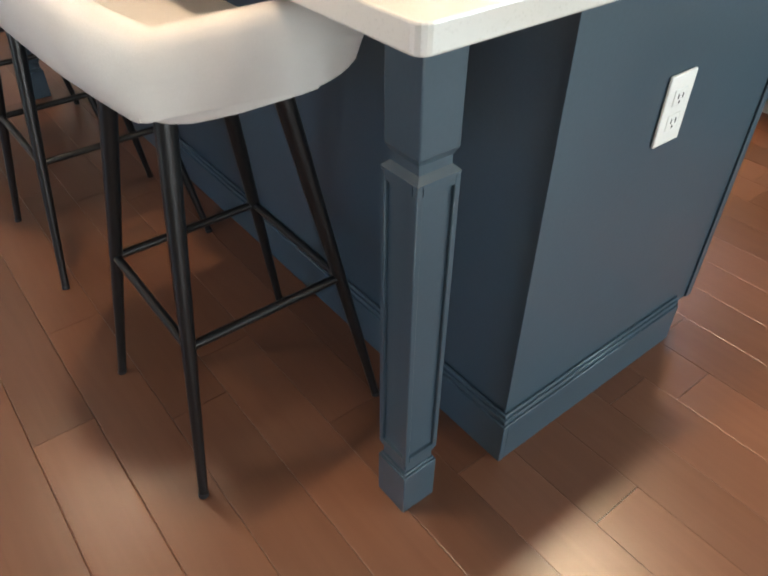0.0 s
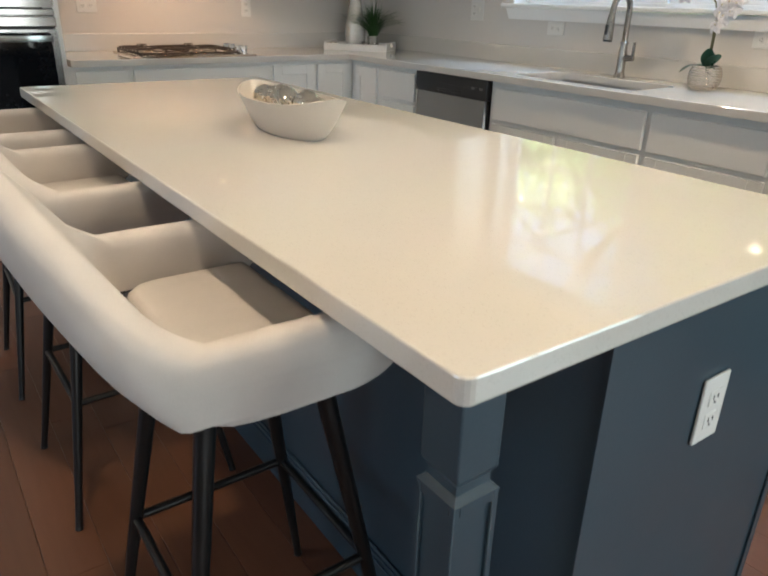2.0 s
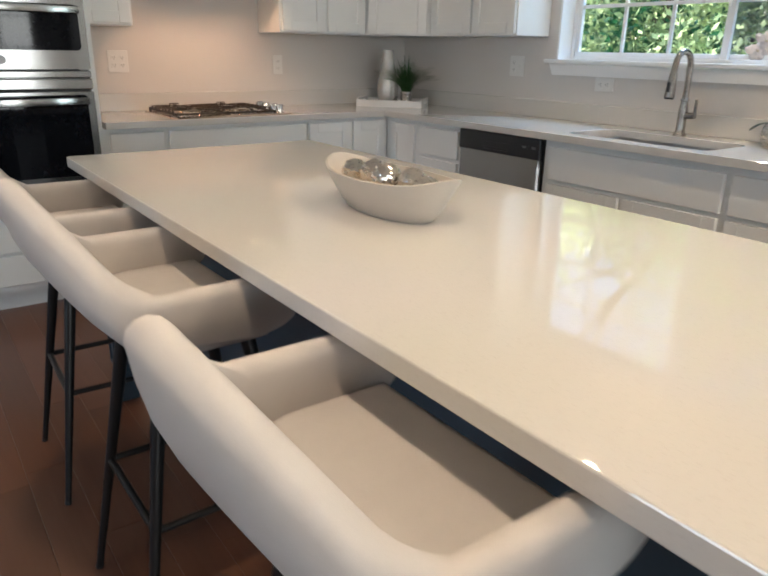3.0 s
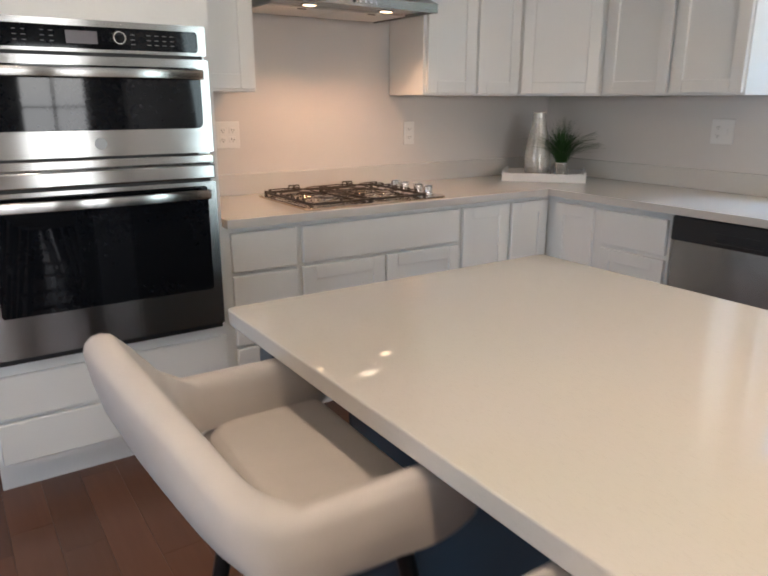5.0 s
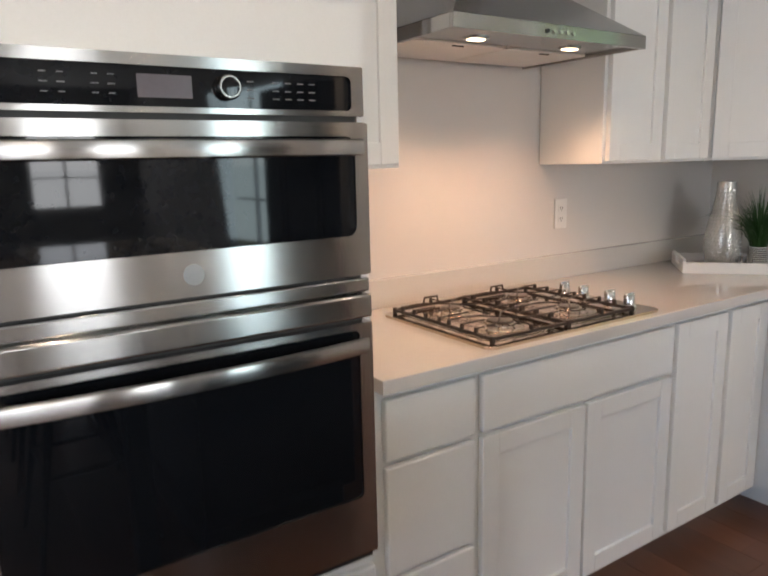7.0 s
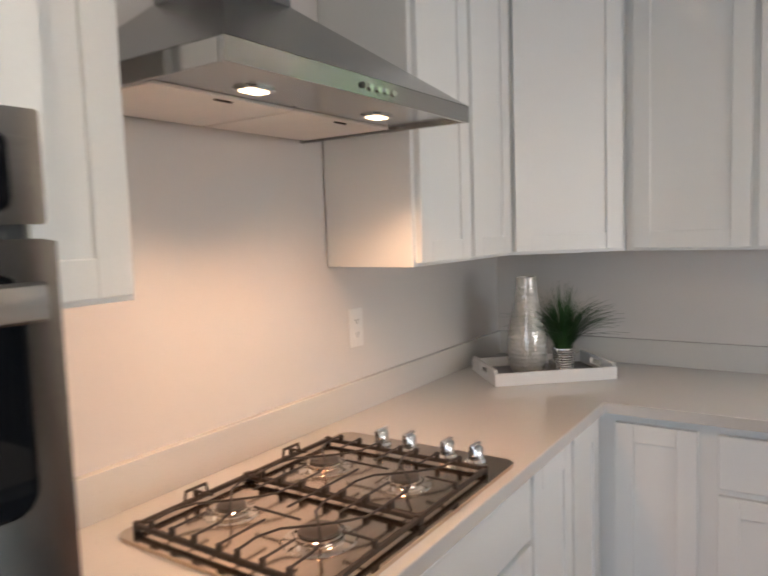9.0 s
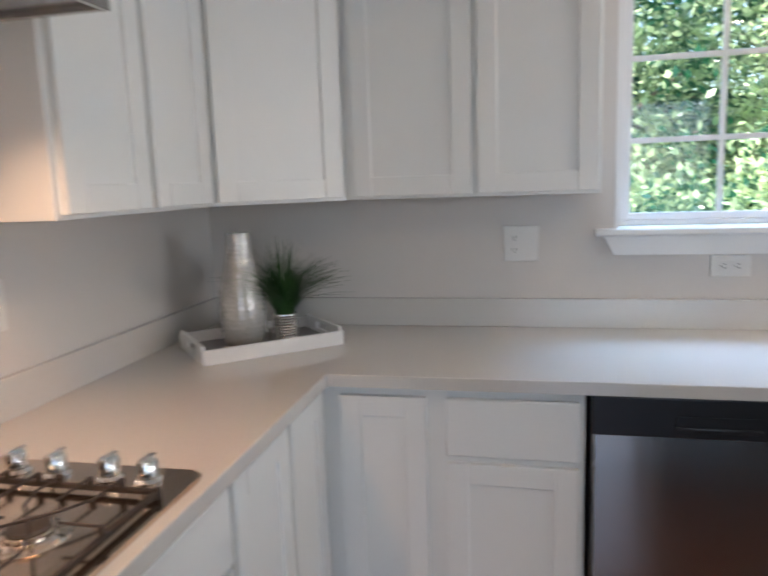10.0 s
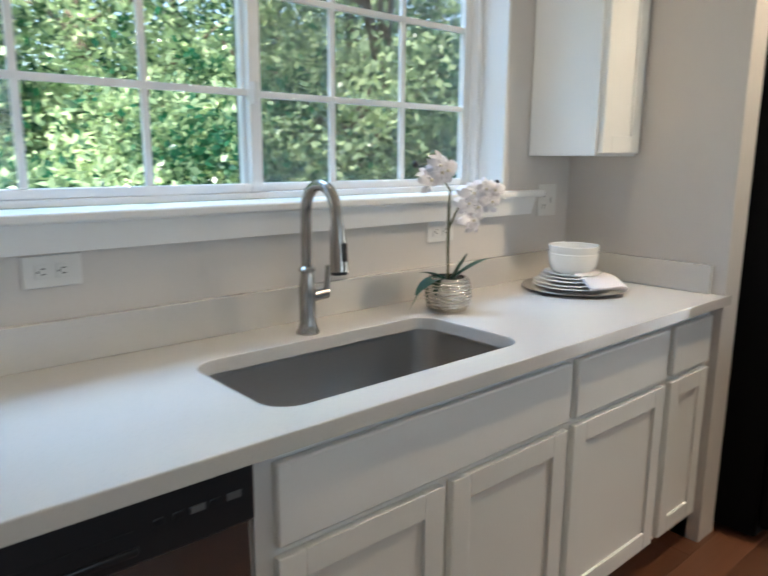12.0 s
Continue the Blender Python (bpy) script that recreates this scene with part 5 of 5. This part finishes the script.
# ---- orchid, plates, bowls and napkin by the sink ----
def orchid():
    o = thing("orchid", pose(3.150, 1.890, CT), "white artificial orchid in a hammered silver pot", "plant")
    bm = B()
    prof = [(0, 0), (0.050, 0)]
    for q in range(40):
        v = q / 39
        prof.append((0.052 + 0.0185 * math.sin(math.pi * (0.06 + 0.86 * v)) ** 0.8, 0.003 + 0.098 * v))
    lathe(bm, prof + [(0.050, 0.101), (0.050, 0.086), (0, 0.086)], 72)
    for v in bm.verts:
        if 0.004 < v.co.z < 0.1:
            v.co.xy *= 1 + 0.020 * math.sin(v.co.z * 620 + 2.6 * noise.noise(v.co * 34)) + 0.008 * noise.noise(v.co * 120)
    part("pot", bm, SILVER, o, "hammered silver pot")
    bm = B()
    lathe(bm, [(0, 0.079), (0.043, 0.080), (0.03, 0.088), (0, 0.092)], 18)
    part("moss", bm, SOIL, o)

    def leaf(direction, length, width, droop, lift):
        bm = B()
        a = radians(direction)
        d, sd = Vector((math.cos(a), math.sin(a), 0)), Vector((-math.sin(a), math.cos(a), 0))
        prev = None
        for q in range(10):
            v = q / 9
            c = d * (0.01 + length * v) + Vector((0, 0, 0.086 + lift * v - droop * v * v))
            w = width * math.sin(math.pi * (0.08 + 0.90 * v)) ** 0.7
            cur = [bm.verts.new(c + sd * w * k + Vector((0, 0, 0.010 * abs(k) * (1 - v)))) for k in (-1, -0.5, 0, 0.5, 1)]
            if prev:
                for j in range(4):
                    bm.faces.new((prev[j], prev[j + 1], cur[j + 1], cur[j]))
            prev = cur
        bmesh.ops.solidify(bm, geom=bm.faces[:], thickness=0.0022)
        part("leaf", bm, ORCHID_LEAF, o)
    leaf(88, 0.120, 0.026, 0.085, 0.060)
    leaf(52, 0.105, 0.018, 0.150, 0.060)
    leaf(205, 0.045, 0.030, 0.00, 0.088)
    leaf(228, 0.105, 0.028, 0.03, 0.100)
    leaf(30, 0.085, 0.011, 0.03, 0.050)
    stem = [Vector((0, 0, 0.08)), Vector((0.004, 0.002, 0.20)), Vector((0.002, 0.004, 0.30)), Vector((-0.01, 0.012, 0.355)), Vector((-0.012, 0.060, 0.405)), Vector((-0.018, 0.120, 0.432)), Vector((-0.025, 0.165, 0.428))]
    part("stem", tube(B(), stem, 0.0042, 8, 0.002), STEM, o, "arching flower stem")
    part("stem", tube(B(), [Vector((0.003, 0.002, 0.24)), Vector((-0.01, -0.03, 0.315)), Vector((-0.03, -0.08, 0.362)), Vector((-0.05, -0.125, 0.372))], 0.0034, 8, 0.0016), STEM, o, "arching flower stem")
    part("stake", tube(B(), [(0.006, -0.003, 0.08), (0.006, -0.003, 0.31)], 0.0035, 8), STEM, o)

    def flower(c, yaw, tilt, size):
        m = Matrix.Translation(c) @ pose(0, 0, 0, 0, 0, yaw) @ pose(0, 0, 0, 0, tilt, 0)
        bm = B()
        for k in range(5):
            a = radians(90 + 72 * k)
            big = 1.15 if k in (1, 4) else 0.9
            d, sd = Vector((0, math.cos(a), math.sin(a))), Vector((0, -math.sin(a), math.cos(a)))
            prev = None
            for q in range(6):
                v = q / 5
                ctr = d * size * (0.08 + v * 0.92) * big + Vector((-0.012 + 0.016 * v * v, 0, 0))
                w = size * 0.44 * big * math.sin(math.pi * (0.10 + 0.86 * v)) ** 0.75
                cur = [bm.verts.new(m @ (ctr + sd * w * j + Vector((0.006 * j * j + 0.005 * math.sin(7 * v + 3 * j + 11 * c[1] * 40), 0, 0)))) for j in (-1, -0.4, 0.4, 1)]
                if prev:
                    for j in range(3):
                        bm.faces.new((prev[j], prev[j + 1], cur[j + 1], cur[j]))
                prev = cur
        fl = part("flower", bm, PETAL, o, "white orchid flower")
        bm = B()
        bmesh.ops.create_uvsphere(bm, u_segments=10, v_segments=6, radius=size * 0.11, matrix=m @ Matrix.Translation((-0.016, 0, 0)))
        part("lip", bm, LIPPED, fl, "pale yellow flower centre")
    for c, yaw, tilt, size in (((-0.035, 0.090, 0.405), 10, 8, 0.046), ((-0.04, 0.140, 0.385), 30, 12, 0.043), ((-0.03, 0.058, 0.412), -10, 0, 0.046), ((-0.045, 0.110, 0.432), 25, -20, 0.038), ((-0.04, -0.045, 0.345), -15, 10, 0.040), ((-0.055, -0.085, 0.360), -25, 0, 0.038), ((-0.06, -0.120, 0.352), -30, 10, 0.036), ((-0.045, -0.060, 0.300), -10, 25, 0.040), ((-0.05, -0.035, 0.262), -5, 30, 0.036), ((-0.065, -0.100, 0.318), -20, 15, 0.036), ((-0.03, -0.03, 0.315), 5, 10, 0.036)):
        flower(Vector(c), yaw, tilt, size * 0.98)
    for c in ((-0.030, 0.172, 0.430), (-0.055, -0.140, 0.375)):
        bm = B()
        bmesh.ops.create_uvsphere(bm, u_segments=10, v_segments=8, radius=0.010, matrix=Matrix.Translation(c))
        part("bud", bm, BUD, o, "dark closed bud")


orchid()
PX, PY = 3.085, 1.285
bm = B()
lathe(bm, [(0, 0.001), (0.110, 0.001), (0.147, 0.006), (0.173, 0.013), (0.176, 0.014), (0.173, 0.016), (0.147, 0.010), (0.110, 0.006), (0, 0.006)], 56)
solid("charger_plate", bm, CHROME, "round silver charger plate on the worktop", "plate").matrix_world = pose(PX - 0.002, PY + 0.044, CT)
for k, r in enumerate((0.132, 0.130, 0.112, 0.106, 0.100)):
    bm = B()
    lathe(bm, [(0, 0), (r * 0.6, 0), (r * 0.66, 0.003), (r * 0.97, 0.012), (r, 0.014), (r * 0.97, 0.016), (r * 0.66, 0.007), (0, 0.005)], 44)
    p = solid("dinner_plate", bm, CHINA, "white china plate stacked on the charger", "plate")
    p.matrix_world = pose(PX + 0.011 + 0.002 * (k % 2), PY + 0.040 - 0.002 * k, CT + 0.0065 + k * 0.0105)
    tagged(p, group="stacked plates")
for k in range(2):
    bm = B()
    lathe(bm, [(0, 0), (0.050, 0), (0.060, 0.003), (0.073, 0.014), (0.080, 0.032), (0.0835, 0.055), (0.085, 0.071), (0.0835, 0.073), (0.081, 0.071), (0.079, 0.052), (0.074, 0.030), (0.062, 0.012), (0.045, 0.006), (0, 0.005)], 52)
    p = solid("cereal_bowl", bm, CHINA, "white china bowl stacked on the plates", "bowl")
    p.matrix_world = pose(PX + 0.018, PY + 0.024, CT + 0.0545 + k * 0.026)
    tagged(p, group="stacked bowls")


def napkin():
    n = thing("cloth_napkin", pose(PX + 0.018, PY + 0.024, CT, 0, 0, 160), "folded pale lilac linen napkin draped over the plates", "napkin")
    for layer in range(3):
        bm = B()
        rows = []
        for i in range(21):
            u = i / 20
            row = []
            for j in range(15):
                v = j / 14
                x = 0.042 + (0.128 - 0.006 * layer) * u + 0.010 * v * u
                y = -0.036 + 0.138 * v + 0.003 * layer - 0.012 * u
                z = 0.0665 - 0.0042 * layer - 0.034 * u * u - 3.0 * max(0.0, y - 0.05) ** 2
                z += 0.0016 * math.sin(6 * v + 3 * u + 2 * layer) + 0.0012 * math.cos(9 * u - 4 * v)
                row.append(bm.verts.new((x, y, z)))
            rows.append(row)
        for a, b in zip(rows, rows[1:]):
            for j in range(14):
                bm.faces.new((a[j], a[j + 1], b[j + 1], b[j]))
        bmesh.ops.recalc_face_normals(bm, faces=bm.faces[:])
        bmesh.ops.solidify(bm, geom=bm.faces[:], thickness=0.0035)
        part("fold", bm, LINEN, n)


napkin()


# ---- outside ----
bm = B()
v = [bm.verts.new(p) for p in ((-400, -400, -0.75), (400, -400, -0.75), (400, 400, -0.75), (-400, 400, -0.75))]
bm.faces.new(v)
solid("ground", bm, GROUND, "leafy woodland ground outside the house", "ground", "structure", False)


def leafy_crown(seed, count, rx, rz, size, open_above=9.0):
    """Leaf clumps on a hollow, uneven crown: many small folded leaves."""
    rnd = random.Random(seed)
    verts, faces = [], []
    clumps = []
    for _ in range(int(count / 34)):
        while True:
            p = Vector((rnd.uniform(-1, 1), rnd.uniform(-1, 1), rnd.uniform(-1, 1)))
            if 0.15 < p.length < 1.0:
                break
        if p.z * rz > open_above and rnd.random() < 0.90:
            continue                             # the crowns open towards the sky
        clumps.append(Vector((p.x * rx, p.y * rx, p.z * rz)))
    for c in clumps:
        cr = rnd.uniform(0.16, 0.40)
        for _ in range(34):
            o = c + Vector((rnd.gauss(0, cr), rnd.gauss(0, cr), rnd.gauss(0, cr * 0.55)))
            s = size * rnd.uniform(0.7, 1.7)
            q = Euler((rnd.gauss(0, 0.8), rnd.gauss(0, 0.8), rnd.uniform(0, 6.28))).to_matrix()
            k = len(verts)
            for w in ((-0.5, 0, 0), (0, -0.3, -0.06), (0.55, 0, -0.1), (0, 0.3, -0.06)):
                verts.append(o + q @ Vector(w) * s)
            faces += [(k, k + 1, k + 2), (k, k + 2, k + 3)]
    me = bpy.data.meshes.new("crown")
    me.from_pydata([tuple(v) for v in verts], [], faces)
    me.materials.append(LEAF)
    return me


def tree(m, seed, height, rx, rz, count, size, label):
    t = thing("tree", m, label, "tree", "trees outside the window")
    rnd = random.Random(seed)
    pts = [Vector((rnd.gauss(0, 0.10) * i, rnd.gauss(0, 0.10) * i, height * i / 6)) for i in range(7)]
    bm = B()
    tube(bm, pts, 0.17, 10, 0.05)
    for k in range(9):
        base = pts[2 + k % 4]
        a = rnd.uniform(0, 6.28)
        tip = base + Vector((math.cos(a) * rx * 0.8, math.sin(a) * rx * 0.8, rnd.uniform(0.4, 1.8)))
        tube(bm, [base, base.lerp(tip, 0.5) + Vector((0, 0, 0.15)), tip], 0.055, 6, 0.012)
    part("trunk", bm, BARK, t)
    cr = new("crown", leafy_crown(seed, count, rx, rz, size, 0.5))
    cr.parent = t
    cr.location = (0, 0, height * 0.62)
    tagged(cr, "layered green summer leaves")
    return t


t1 = tree(pose(10.5, 3.2, -0.75), 3, 6.0, 2.3, 3.3, 26000, 0.088, "broadleaf tree in full summer leaf")
t2 = tree(pose(11.5, 0.2, -0.75), 5, 7.5, 2.6, 3.8, 26000, 0.09, "broadleaf tree in full summer leaf")
t3 = tree(pose(8.6, -2.0, -0.75), 8, 4.6, 2.0, 2.6, 23000, 0.082, "broadleaf tree in full summer leaf")
rt = random.Random(11)
for k, (x, y) in enumerate(((9.4, 6.2), (13.2, 5.0), (14.0, 2.0), (13.5, -1.8), (12.2, -4.6), (9.8, -6.0), (12.0, 8.6), (16.0, 8.0), (16.5, 0.2), (16.0, -5.0), (15.0, -9.0), (15.5, 12.0), (10.6, 10.8), (18.5, 4.0), (19, -9), (19, 14))):
    src = (t1, t2, t3)[k % 3]
    copy_thing(src, pose(x, y, -0.75, 0, 0, rt.uniform(0, 360)))
t4 = tree(pose(8.6, 0.2, -0.75), 14, 9.0, 1.9, 1.7, 2200, 0.115, "slender tree with a bare trunk and high crown")
t4.children[1].location.z = 6.4
copy_thing(t4, pose(9.6, 4.4, -0.75, 0, 0, 80))
copy_thing(t4, pose(10.4, -3.4, -0.75, 0, 0, 200))
# low shrubs at the wood's edge
sh = thing("shrub", pose(7.6, 2.6, -0.75), "dense green shrub at the wood's edge", "shrub", "shrubs outside the window")
bm = B()
for k in range(7):
    a = k * 0.9
    tube(bm, [(0, 0, 0), (0.3 * math.cos(a), 0.3 * math.sin(a), 0.7), (0.7 * math.cos(a), 0.7 * math.sin(a), 1.5)], 0.025, 6, 0.006)
part("stems", bm, BARK, sh)
cr = new("foliage", leafy_crown(21, 10000, 1.25, 1.15, 0.068))
cr.parent = sh
cr.location = (0, 0, 1.2)
for x, y in ((7.9, 0.6), (8.4, 4.6), (7.8, -1.3), (8.9, 6.9), (9.2, 2.0), (8.3, -3.6), (9.6, -0.6), (9.8, 4.2), (10.2, 8.6), (9.9, -5.2)):
    copy_thing(sh, pose(x, y, -0.75 + rt.uniform(-0.2, 0.5), 0, 0, rt.uniform(0, 360)))


# ---- floor planks ----
PW, X_FIRST = 0.1275, 0.132
fl = bpy.data.objects["floor"]


def plank_mesh(length):
    """A board with eased long edges, its upper face at z = 0."""
    bm = B()
    w, g, d = PW - 0.0006, 0.0022, 0.0007
    z = -0.016
    p = [(0, z), (w, z), (w, -d), (w - g, 0), (g, 0), (0, -d)]
    a = [bm.verts.new((x, 0.0005, q)) for x, q in p]
    c = [bm.verts.new((x, length - 0.0005, q)) for x, q in p]
    bm.faces.new(a[::-1])
    bm.faces.new(c)
    for i in range(6):
        bm.faces.new((a[i], a[(i + 1) % 6], c[(i + 1) % 6], c[i]))
    return mesh_of("plank", bm, WOOD)


LENGTHS = (0.62, 0.85, 1.10, 1.35)
PLANKS = [plank_mesh(k) for k in LENGTHS]
rp = random.Random(4)
rest_v, rest_f = [], []
first = math.floor((WX - X_FIRST) / PW)
count = math.ceil((EX - WX) / PW) + 1
for i in range(count):
    x = X_FIRST + (first + i) * PW
    if x > EX:
        continue
    y = SY - rp.uniform(0, 0.5)
    while y < NY:
        k = rp.randrange(4)
        if -0.75 < x < 2.75 and -0.4 < y < 4.2 and y + LENGTHS[k] < NY + T:
            o = new("plank", PLANKS[k])
            o.location = (x, y, 0)
            o.parent = fl
        else:
            n0 = len(rest_v)
            w, ya, yb = PW - 0.0012, max(y, SY), min(y + LENGTHS[k] - 0.001, NY)
            rest_v += [(p, q, z) for z in (-0.016, 0) for p, q in ((x, ya), (x + w, ya), (x + w, yb), (x, yb))]
            rest_f += [tuple(n0 + q for q in f) for f in ((0, 3, 2, 1), (4, 5, 6, 7), (0, 1, 5, 4), (1, 2, 6, 5), (2, 3, 7, 6), (3, 0, 4, 7))]
        y += LENGTHS[k]
me = bpy.data.meshes.new("outer_planks")
me.from_pydata(rest_v, [], rest_f)
me.materials.append(WOOD)
ro = new("outer_planks", me)
ro.parent = fl
tagged(ro, kind="stuff")
